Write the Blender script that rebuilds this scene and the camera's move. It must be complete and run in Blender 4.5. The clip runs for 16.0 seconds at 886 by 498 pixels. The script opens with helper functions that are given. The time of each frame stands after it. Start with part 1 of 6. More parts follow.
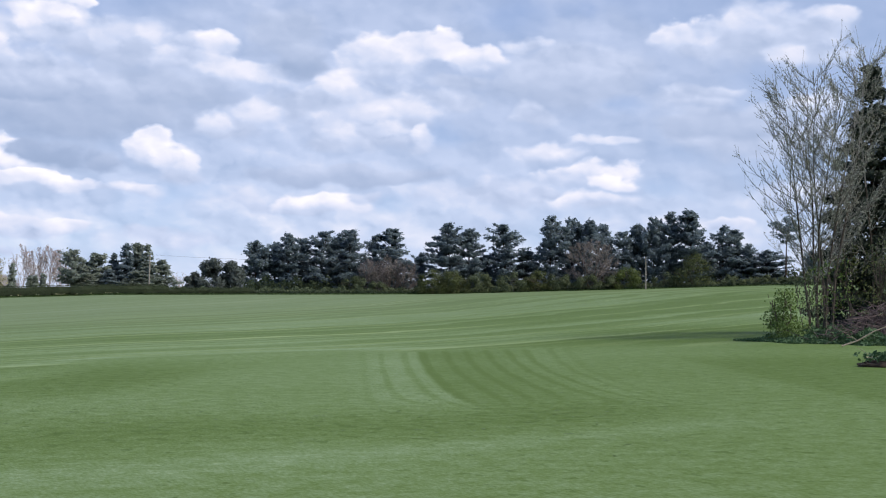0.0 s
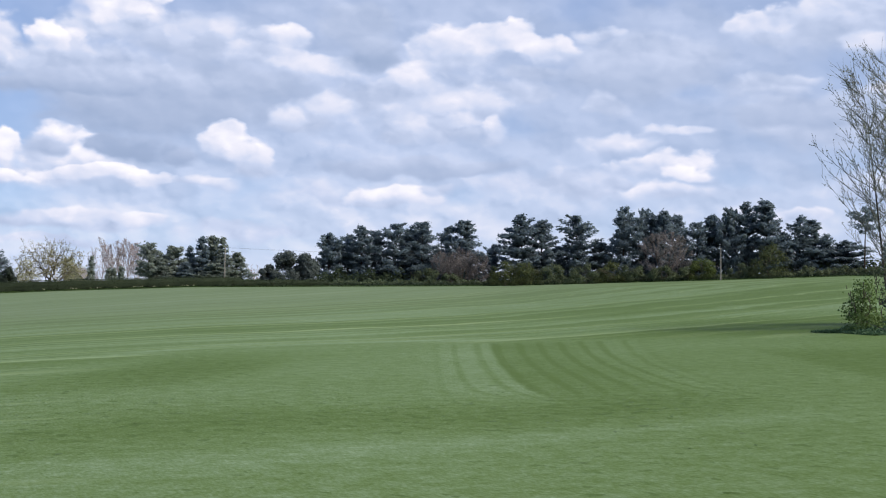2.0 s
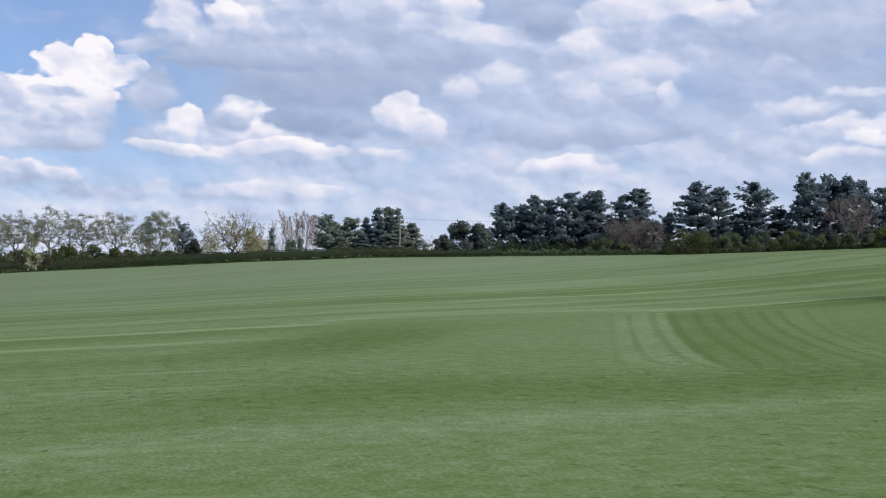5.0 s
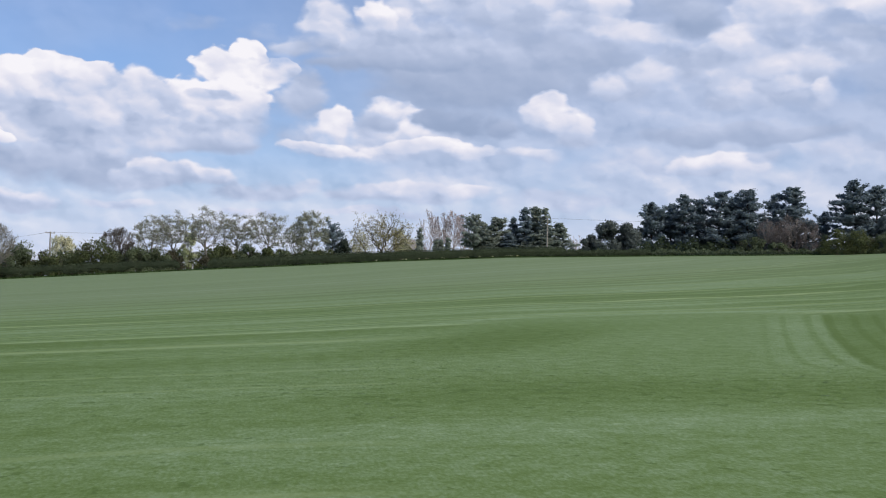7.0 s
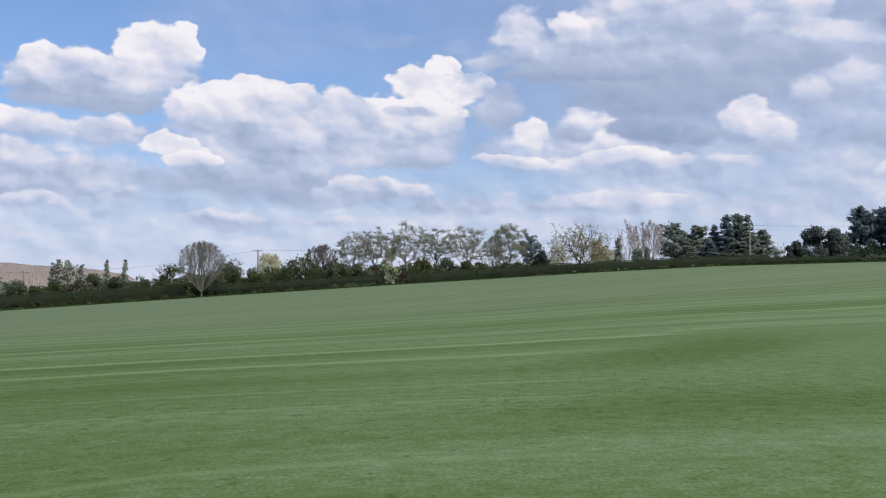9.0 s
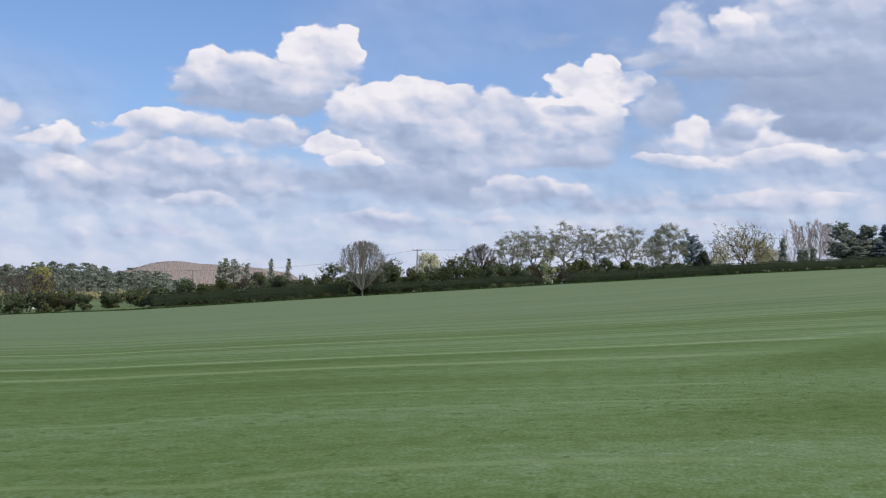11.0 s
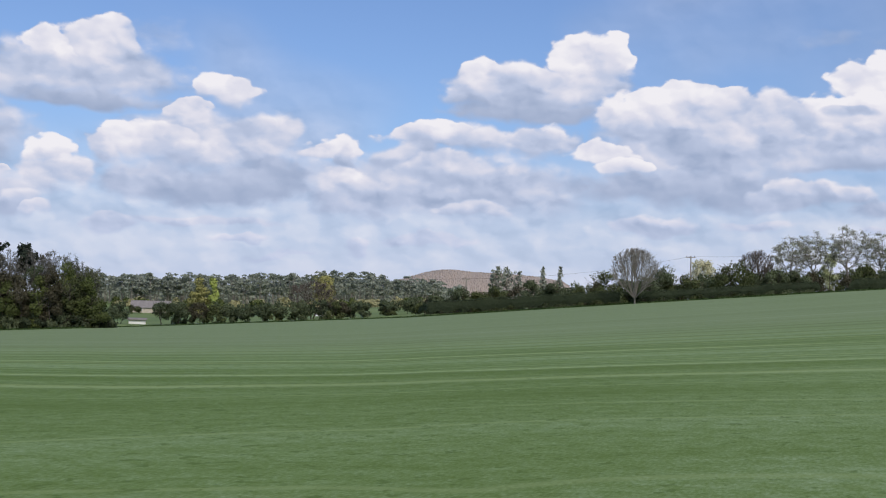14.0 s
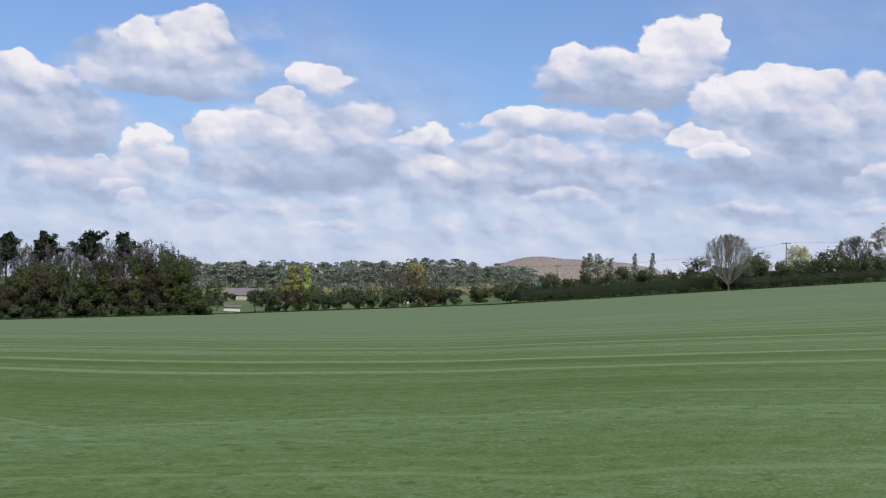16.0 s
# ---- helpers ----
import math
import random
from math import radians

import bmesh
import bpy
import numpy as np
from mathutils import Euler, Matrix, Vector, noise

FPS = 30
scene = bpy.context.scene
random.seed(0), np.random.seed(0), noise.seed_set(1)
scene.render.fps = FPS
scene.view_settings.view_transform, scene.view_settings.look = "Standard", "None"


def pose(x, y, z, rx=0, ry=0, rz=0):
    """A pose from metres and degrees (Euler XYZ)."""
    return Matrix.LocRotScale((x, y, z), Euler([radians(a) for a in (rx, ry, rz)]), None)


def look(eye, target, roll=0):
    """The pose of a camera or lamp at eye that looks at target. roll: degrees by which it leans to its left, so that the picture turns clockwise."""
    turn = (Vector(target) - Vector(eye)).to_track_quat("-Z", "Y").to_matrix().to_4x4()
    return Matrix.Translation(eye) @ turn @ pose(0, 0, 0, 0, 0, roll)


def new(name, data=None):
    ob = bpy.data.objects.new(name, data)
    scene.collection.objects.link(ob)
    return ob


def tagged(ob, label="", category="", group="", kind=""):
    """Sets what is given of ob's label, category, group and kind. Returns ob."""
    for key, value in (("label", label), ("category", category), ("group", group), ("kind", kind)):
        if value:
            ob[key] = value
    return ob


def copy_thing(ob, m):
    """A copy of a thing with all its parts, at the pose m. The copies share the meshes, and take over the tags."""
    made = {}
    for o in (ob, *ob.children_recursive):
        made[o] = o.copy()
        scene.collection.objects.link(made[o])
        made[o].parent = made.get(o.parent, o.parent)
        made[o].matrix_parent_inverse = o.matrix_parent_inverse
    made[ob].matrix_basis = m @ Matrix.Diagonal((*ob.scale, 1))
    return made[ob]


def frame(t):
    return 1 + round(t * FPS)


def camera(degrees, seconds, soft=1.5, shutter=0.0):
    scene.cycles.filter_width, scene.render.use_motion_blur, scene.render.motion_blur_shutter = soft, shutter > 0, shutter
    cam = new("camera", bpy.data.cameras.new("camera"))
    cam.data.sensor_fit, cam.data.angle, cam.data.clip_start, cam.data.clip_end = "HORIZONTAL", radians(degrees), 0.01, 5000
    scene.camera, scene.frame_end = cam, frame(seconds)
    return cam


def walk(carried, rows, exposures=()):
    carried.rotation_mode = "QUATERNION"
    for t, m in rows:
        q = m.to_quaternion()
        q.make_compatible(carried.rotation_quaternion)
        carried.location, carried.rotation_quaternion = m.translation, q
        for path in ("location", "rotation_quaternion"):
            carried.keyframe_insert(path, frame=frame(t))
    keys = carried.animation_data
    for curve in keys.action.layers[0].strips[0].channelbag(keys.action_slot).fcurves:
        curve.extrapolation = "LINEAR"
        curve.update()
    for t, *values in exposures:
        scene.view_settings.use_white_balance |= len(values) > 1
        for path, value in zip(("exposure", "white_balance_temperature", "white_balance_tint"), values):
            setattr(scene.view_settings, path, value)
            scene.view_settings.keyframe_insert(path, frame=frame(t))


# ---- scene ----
cam = camera(37.88, 16.0, 1.15, 0.0)
EYE, TILT, LEAN = 1.6, 5.0, -0.9
# seconds, sideways drift of the carrying arm in metres, then yaw, pitch and roll in degrees
ROWS = [
    (0.0, 0.000, 0.00, 0.00, 0.00),
    (0.5, 0.001, 0.52, 0.03, -0.05),
    (1.0, 0.003, 1.29, 0.01, -0.10),
    (1.5, 0.004, 2.21, -0.12, 0.04),
    (2.0, 0.005, 3.21, -0.36, 0.24),
    (2.5, 0.006, 4.28, -0.68, 0.55),
    (3.0, 0.007, 5.41, -1.05, 0.81),
    (3.5, 0.009, 6.66, -1.37, 1.00),
    (4.0, 0.010, 7.99, -1.56, 1.06),
    (6.5, 0.017, 15.68, -1.57, 0.72),
    (7.0, 0.018, 17.41, -1.54, 0.96),
    (7.5, 0.021, 19.40, -1.42, 1.29),
    (8.0, 0.025, 21.69, -1.24, 1.68),
    (8.5, 0.029, 24.00, -0.99, 2.09),
    (9.0, 0.032, 26.15, -0.76, 2.32),
    (11.5, 0.062, 35.19, -0.35, 2.30),
    (12.0, 0.068, 37.49, -0.10, 2.42),
    (12.5, 0.071, 39.74, 0.16, 2.51),
    (13.0, 0.075, 41.78, 0.32, 2.55),
    (13.5, 0.078, 43.55, 0.37, 2.61),
    (14.0, 0.082, 45.18, 0.38, 2.73),
    (14.5, 0.085, 46.64, 0.37, 2.88),
    (15.0, 0.088, 47.89, 0.36, 2.99),
    (15.5, 0.092, 48.75, 0.25, 2.97),
    (16.0, 0.095, 49.21, 0.01, 2.92),
]
walk(cam, [(t, pose(0, 0, EYE, TILT, LEAN) @ pose(-d * math.cos(radians(yaw)), -d * math.sin(radians(yaw)), 0, 90 + pitch, roll, yaw))
           for t, d, yaw, pitch, roll in ROWS],
     exposures=[(0, 0.17), (4, 0.05), (8, -0.06), (12.5, -0.13), (16, -0.12)])


# ---- light: high sun behind the right shoulder, sky with broken cumulus ----
SUN_AZ, SUN_EL = -115.0, 46.0        # azimuth counted to the left of north (+y)
sun_way = Vector((-math.sin(radians(SUN_AZ)) * math.cos(radians(SUN_EL)), math.cos(radians(SUN_AZ)) * math.cos(radians(SUN_EL)), math.sin(radians(SUN_EL))))
sun = new("sun", bpy.data.lights.new("sun", "SUN"))
sun.data.energy, sun.data.angle, sun.data.color = 2.9, radians(18.0), (1.0, 0.94, 0.84)
sun.matrix_world = look(sun_way * 200, (0, 0, 0))


class Nodes:
    """Short hand for building node trees."""

    def __init__(self, tree):
        self.t = tree
        tree.nodes.clear()

    def n(self, kind, _out=0, **kw):
        node = self.t.nodes.new(kind)
        ins = kw.pop("ins", {})
        for k, v in kw.items():
            setattr(node, k, v)
        for k, v in ins.items():
            if isinstance(v, bpy.types.NodeSocket):
                self.t.links.new(v, node.inputs[k])
            else:
                node.inputs[k].default_value = v
        return node.outputs[_out]

    def m(self, op, a, b=0.0, c=0.0, clamp=False):
        return self.n("ShaderNodeMath", operation=op, use_clamp=clamp, ins={0: a, 1: b, 2: c})

    def v(self, op, a, b=(0, 0, 0)):
        return self.n("ShaderNodeVectorMath", operation=op, ins={0: a, 1: b})

    def noise(self, vec, scale, detail=3.0, rough=0.55, out=0):
        return self.n("ShaderNodeTexNoise", out, ins={"Vector": vec, "Scale": scale, "Detail": detail, "Roughness": rough})

    def ramp(self, fac, stops):
        node = self.t.nodes.new("ShaderNodeValToRGB")
        self.t.links.new(fac, node.inputs[0])
        e = node.color_ramp.elements
        while len(e) < len(stops):
            e.new(0.5)
        for el, (p, c) in zip(e, stops):
            el.position, el.color = p, (*c, 1) if len(c) == 3 else c
        return node.outputs[0]

    def mix(self, fac, a, b):
        return self.n("ShaderNodeMix", 2, data_type="RGBA", ins={0: fac, 6: a, 7: b})

    def step(self, x, lo, hi, a=0.0, b=1.0):
        return self.n("ShaderNodeMapRange", interpolation_type="SMOOTHSTEP", ins={0: x, 1: lo, 2: hi, 3: a, 4: b})


# Clouds: azimuth, elevation, half width, half height (degrees), lightness of the middle, gain towards the top; far ones first.
CLOUDS_EAST_A = [
    (3.6, 10.6, 3.87, 1.82, 0.68, 0.12), (-5.5, 12.3, 3.87, 1.82, 0.52, 0.08), (-13.8, 14.0, 3.63, 1.57, 0.58, 0.10), (-13.8, 9.7, 4.12, 1.45, 0.48, 0.05), (14.8, 11.3, 6.30, 1.21, 0.38, 0.05),
    (7.3, 14.2, 2.06, 1.36, 0.40, 0.06), (6.2, 12.8, 1.02, 0.53, 0.36, 0.05), (3.6, 8.2, 4.24, 0.53, 0.40, 0.03), (-12.4, 10.4, 3.39, 0.87, 0.40, 0.03), (17.8, 13.8, 2.91, 1.36, 0.76, 0.10),
    (20.1, 12.7, 1.45, 0.97, 0.74, 0.10), (16.2, 14.9, 0.97, 0.34, 0.92, 0.05), (10.8, 13.6, 1.50, 0.73, 0.86, 0.10), (8.7, 12.7, 1.74, 0.53, 0.76, 0.10), (11.2, 12.6, 1.45, 0.73, 0.60, 0.10),
]
CLOUDS_EAST_B = [
    (2.8, 13.2, 2.13, 1.36, 0.86, 0.12), (0.8, 13.8, 1.79, 1.02, 0.90, 0.08), (-1.4, 13.3, 1.50, 0.82, 0.86, 0.08), (-3.6, 14.0, 1.07, 0.44, 0.78, 0.06), (4.9, 11.8, 1.69, 1.11, 0.78, 0.10),
    (2.2, 10.6, 2.18, 1.07, 0.78, 0.10), (3.8, 9.7, 2.66, 0.73, 0.72, 0.10), (1.1, 9.8, 0.87, 0.68, 0.86, 0.06), (-0.4, 12.3, 1.57, 0.48, 0.50, 0.05), (7.2, 11.2, 2.66, 0.53, 0.68, 0.10),
    (-0.2, 11.5, 1.45, 0.58, 0.56, 0.06), (9.4, 10.0, 1.69, 0.73, 0.66, 0.08), (5.3, 6.9, 2.13, 0.63, 0.84, 0.10), (3.8, 7.3, 0.97, 0.34, 0.66, 0.06), (-0.0, 7.3, 1.40, 0.63, 0.64, 0.08),
]
CLOUDS_EAST_C = [
    (8.5, 6.8, 1.45, 0.48, 0.58, 0.06), (-2.8, 7.5, 1.94, 0.82, 0.60, 0.08), (-4.4, 9.3, 2.23, 0.58, 0.78, 0.08), (-7.1, 9.7, 1.60, 0.34, 0.74, 0.06), (-6.5, 8.3, 2.47, 0.68, 0.82, 0.08),
    (-7.5, 8.0, 1.16, 0.53, 0.96, 0.04), (-6.4, 7.2, 2.91, 0.58, 0.80, 0.06), (-4.5, 7.6, 0.63, 0.31, 0.42, 0.04), (-10.6, 14.1, 1.74, 1.16, 0.82, 0.10), (-11.9, 14.7, 0.97, 0.58, 0.70, 0.08),
    (-10.7, 11.5, 2.23, 0.58, 0.76, 0.08), (-11.6, 11.9, 1.69, 0.39, 0.58, 0.05), (-15.7, 13.2, 1.99, 0.87, 0.72, 0.08), (-16.1, 11.1, 1.69, 0.73, 0.66, 0.08), (-7.2, 13.1, 1.21, 0.48, 0.62, 0.06),
]
CLOUDS_EAST_D = [
    (-4.0, 10.8, 1.21, 0.63, 0.64, 0.06), (-12.1, 6.3, 1.50, 0.48, 0.82, 0.06), (-15.2, 7.3, 2.18, 0.73, 0.60, 0.06), (-10.2, 6.1, 1.45, 0.24, 0.72, 0.05), (-16.9, 14.8, 1.21, 0.63, 0.70, 0.08),
]
CLOUDS_NORTH_A = [
    (16.2, 10.4, 5.33, 1.82, 0.42, 0.10), (19.5, 11.7, 4.60, 1.26, 0.52, 0.20), (20.3, 10.9, 3.87, 0.48, 0.38, 0.04), (14.3, 13.0, 3.15, 1.50, 0.56, 0.10), (20.7, 7.5, 4.12, 1.21, 0.62, 0.10),
    (28.0, 7.9, 3.15, 1.45, 0.62, 0.20), (28.5, 7.1, 2.91, 0.48, 0.44, 0.05), (34.4, 8.2, 3.63, 1.82, 0.60, 0.16), (20.8, 13.0, 1.02, 1.02, 0.94, 0.05), (22.7, 13.0, 1.26, 1.11, 0.78, 0.10),
    (24.3, 11.6, 1.21, 0.48, 0.50, 0.08), (11.0, 12.7, 2.23, 0.82, 0.80, 0.10), (9.1, 12.4, 2.18, 0.73, 0.74, 0.10), (6.8, 13.1, 1.65, 0.87, 0.34, 0.08),
]
CLOUDS_NORTH_B = [
    (6.7, 11.5, 1.45, 0.73, 0.62, 0.08), (26.2, 11.2, 0.77, 0.82, 0.97, 0.04), (27.0, 10.3, 1.99, 1.16, 0.94, 0.08), (25.2, 10.5, 1.02, 0.68, 0.88, 0.10), (27.7, 8.8, 2.62, 1.36, 0.82, 0.18),
    (29.0, 7.9, 2.23, 0.92, 0.74, 0.14), (27.9, 9.2, 0.97, 0.29, 0.60, 0.05), (24.0, 9.5, 1.21, 1.33, 0.50, 0.10), (34.7, 9.9, 2.54, 0.77, 0.86, 0.10), (32.8, 9.6, 1.45, 0.82, 0.74, 0.10),
    (31.0, 8.6, 1.45, 1.21, 0.66, 0.10), (34.8, 8.0, 0.97, 0.73, 0.54, 0.10), (22.3, 8.4, 1.16, 1.07, 0.84, 0.08), (19.2, 8.2, 1.21, 1.11, 0.90, 0.08), (20.2, 8.9, 1.40, 0.68, 0.72, 0.10),
]
CLOUDS_NORTH_C = [
    (20.6, 8.5, 0.82, 0.53, 0.48, 0.10), (23.0, 7.0, 1.99, 0.44, 0.86, 0.06), (18.2, 7.3, 3.10, 0.48, 0.88, 0.06), (16.4, 7.1, 1.45, 0.39, 0.82, 0.06), (18.1, 8.6, 1.21, 0.73, 0.36, 0.05), (16.5, 8.4, 1.82, 0.87, 0.34, 0.05),
    (14.9, 8.2, 1.11, 0.58, 0.33, 0.05), (13.0, 9.0, 1.26, 1.07, 0.90, 0.08), (11.8, 8.2, 1.02, 1.11, 0.82, 0.10), (10.2, 10.1, 1.50, 0.77, 0.76, 0.10), (8.5, 10.7, 1.45, 0.82, 0.80, 0.10),
    (13.5, 7.1, 1.50, 0.39, 0.74, 0.06), (5.5, 8.1, 4.12, 0.53, 0.40, 0.03), (6.0, 6.9, 1.74, 0.58, 0.84, 0.10), (9.3, 7.0, 1.69, 0.58, 0.60, 0.08), (19.7, 5.3, 3.51, 0.53, 0.68, 0.08),
]
CLOUDS_NORTH_D = [
    (16.4, 5.5, 1.40, 0.39, 0.76, 0.08), (25.5, 5.3, 2.18, 0.48, 0.58, 0.06), (36.2, 4.3, 2.06, 0.39, 0.76, 0.08), (29.0, 5.8, 2.91, 0.53, 0.72, 0.08), (12.2, 5.1, 2.66, 0.53, 0.62, 0.06),
    (31.2, 4.6, 1.69, 0.29, 0.64, 0.05), (25.9, 4.3, 1.45, 0.29, 0.60, 0.05), (20.7, 4.5, 2.18, 0.24, 0.62, 0.05),
]
CLOUDS_WEST_A = [
    (46.0, 5.8, 7.26, 1.82, 0.60, 0.14), (66.7, 7.3, 3.63, 2.06, 0.55, 0.20), (33.8, 7.7, 5.57, 2.06, 0.62, 0.20), (34.3, 5.9, 5.57, 1.02, 0.46, 0.06), (56.1, 7.3, 4.72, 1.50, 0.66, 0.22),
    (55.8, 5.6, 4.00, 1.02, 0.47, 0.06), (53.3, 6.0, 1.69, 1.26, 0.48, 0.06), (61.4, 10.2, 4.72, 1.50, 0.62, 0.20), (61.1, 9.1, 3.63, 0.53, 0.46, 0.06), (41.3, 10.1, 4.12, 1.26, 0.70, 0.24),
    (41.6, 9.3, 3.87, 0.48, 0.46, 0.06), (67.7, 9.2, 1.45, 1.09, 0.82, 0.10), (66.2, 9.2, 0.97, 0.77, 0.74, 0.10), (60.3, 11.6, 1.74, 1.26, 0.82, 0.10), (62.6, 11.2, 1.09, 0.97, 0.88, 0.10),
]
CLOUDS_WEST_B = [
    (64.2, 9.8, 1.57, 0.92, 0.60, 0.10), (55.0, 9.9, 1.45, 1.02, 0.92, 0.08), (56.6, 8.8, 1.02, 0.68, 0.86, 0.10), (58.6, 7.5, 2.23, 0.87, 0.86, 0.12),
    (53.1, 8.0, 1.50, 1.11, 0.78, 0.12), (54.6, 7.8, 1.21, 0.87, 0.66, 0.14), (60.3, 6.9, 0.77, 0.97, 0.72, 0.10), (62.6, 6.8, 1.02, 0.92, 0.95, 0.06), (61.9, 5.9, 1.65, 0.77, 0.80, 0.10),
    (64.3, 6.0, 0.39, 0.17, 0.90, 0.05), (65.2, 5.2, 3.15, 0.82, 0.60, 0.10), (66.4, 6.8, 2.18, 1.21, 0.52, 0.08), (50.1, 7.6, 1.33, 0.58, 0.88, 0.10), (51.2, 7.4, 0.63, 0.44, 0.80, 0.10),
]
CLOUDS_WEST_C = [
    (46.0, 8.2, 2.42, 0.63, 0.90, 0.08), (49.7, 7.2, 0.68, 0.63, 0.54, 0.16), (47.0, 7.4, 1.11, 0.82, 0.60, 0.20), (44.1, 8.1, 1.33, 0.82, 0.60, 0.20), (41.5, 8.0, 1.94, 1.02, 0.74, 0.14),
    (49.6, 5.6, 1.69, 1.33, 0.72, 0.14), (45.2, 6.7, 1.82, 0.87, 0.72, 0.12), (38.9, 11.5, 1.82, 1.26, 0.92, 0.08), (37.8, 11.6, 0.73, 1.02, 0.97, 0.04), (43.6, 10.7, 1.50, 1.07, 0.88, 0.12),
    (41.9, 10.8, 1.45, 0.97, 0.80, 0.14), (35.6, 9.2, 2.91, 1.21, 0.84, 0.12), (33.4, 9.6, 1.94, 0.92, 0.84, 0.12), (30.8, 9.0, 1.94, 1.26, 0.78, 0.14), (37.3, 8.9, 1.33, 0.82, 0.76, 0.10),
]
CLOUDS_WEST_D = [
    (34.5, 8.0, 1.69, 0.97, 0.54, 0.12), (38.5, 7.6, 1.69, 0.68, 0.95, 0.06), (37.3, 7.0, 1.33, 0.44, 0.86, 0.08), (56.0, 4.2, 3.63, 0.29, 0.66, 0.06), (43.9, 5.0, 2.18, 0.39, 0.76, 0.08),
    (35.9, 4.4, 1.94, 0.44, 0.72, 0.08), (59.8, 3.9, 1.45, 0.53, 0.70, 0.10), (54.6, 3.5, 1.45, 0.22, 0.72, 0.06), (46.0, 3.7, 2.30, 0.29, 0.64, 0.06), (63.8, 4.6, 1.16, 0.73, 0.68, 0.10),
    (62.8, 4.4, 0.44, 0.34, 0.78, 0.10), (49.3, 3.2, 0.44, 0.58, 0.62, 0.10), (30.6, 5.8, 1.45, 0.73, 0.70, 0.10), (52.3, 2.8, 1.69, 0.22, 0.64, 0.06), (58.8, 5.9, 1.45, 0.73, 0.56, 0.10),
]
# clear gaps: azimuth, elevation, half width, half height
GAPS = [(-0.2, 10.0, 0.97, 0.58), (-2.9, 15.2, 1.82, 0.77), (2.3, 6.8, 0.85, 0.48), (-7.7, 11.2, 0.97, 0.39), (11.5, 7.1, 1.45, 0.39), (21.6, 7.9, 0.24, 0.48), (22.9, 7.6, 0.53, 0.39), (25.0, 8.4, 0.63, 0.73), (21.0, 10.2, 1.21, 0.34), (52.7, 9.4, 0.73, 0.48), (-6.2, 15.4, 1.21, 0.48), (19.9, 14.5, 0.97, 0.39), (-10.0, 7.8, 1.21, 0.44)]
# thin torn shreds
WISPS = [(58.0, 11.9, 1.40, 0.87, 0.60, 0.08), (25.6, 12.2, 1.45, 0.44, 0.50, 0.06), (28.6, 12.3, 1.21, 0.39, 0.50, 0.05), (25.0, 11.0, 0.97, 0.48, 0.60, 0.05)]
CLOUDS = CLOUDS_EAST_A + CLOUDS_EAST_B + CLOUDS_EAST_C + CLOUDS_EAST_D + CLOUDS_NORTH_A + CLOUDS_NORTH_B + CLOUDS_NORTH_C + CLOUDS_NORTH_D + CLOUDS_WEST_A + CLOUDS_WEST_B + CLOUDS_WEST_C + CLOUDS_WEST_D


def cloud_group():
    """One cloud painted over what lies behind it: an oval with billowed rim, flat and fading below, brighter towards its top."""
    tree = bpy.data.node_groups.new("cloud", "ShaderNodeTree")
    names = ("px", "py", "edge", "tone", "alpha", "ix", "ox", "iy", "oy", "mid", "gain", "crisp", "fill", "rag")
    for name in names:
        tree.interface.new_socket(name, in_out="INPUT", socket_type="NodeSocketFloat")
    for name in ("tone", "alpha"):
        tree.interface.new_socket(name, in_out="OUTPUT", socket_type="NodeSocketFloat")
    k = Nodes(tree)
    gin = tree.nodes.new("NodeGroupInput")
    px, py, edge, tone, alpha, ix, ox, iy, oy, mid, gain, crisp, fill, rag = (gin.outputs[n] for n in names)
    sx = k.m("MULTIPLY_ADD", px, ix, k.m("MULTIPLY_ADD", tone, 1e-6, ox))
    sy = k.m("MULTIPLY_ADD", py, iy, k.m("MULTIPLY_ADD", alpha, 1e-6, oy))
    up = k.m("MINIMUM", sy, k.m("MULTIPLY", sy, 1.5))
    d = k.m("MULTIPLY_ADD", up, up, k.m("MULTIPLY_ADD", sx, sx, k.m("MULTIPLY", edge, rag)))
    under = k.m("MAXIMUM", k.m("MULTIPLY", sy, -1.0), 0.0)
    soft = k.n("ShaderNodeMapRange", interpolation_type="SMOOTHSTEP", ins={0: d, 1: k.m("MULTIPLY_ADD", under, 0.6, 1.12), 2: k.m("MULTIPLY_ADD", under, -0.7, crisp), 3: 0.0, 4: 1.0})
    t = k.m("MULTIPLY_ADD", sy, gain, mid)
    gout = tree.nodes.new("NodeGroupOutput")
    tree.links.new(k.m("MULTIPLY_ADD", k.m("SUBTRACT", t, tone), soft, tone), gout.inputs["tone"])
    tree.links.new(k.m("MULTIPLY_ADD", k.m("SUBTRACT", fill, alpha), soft, alpha), gout.inputs["alpha"])
    return tree


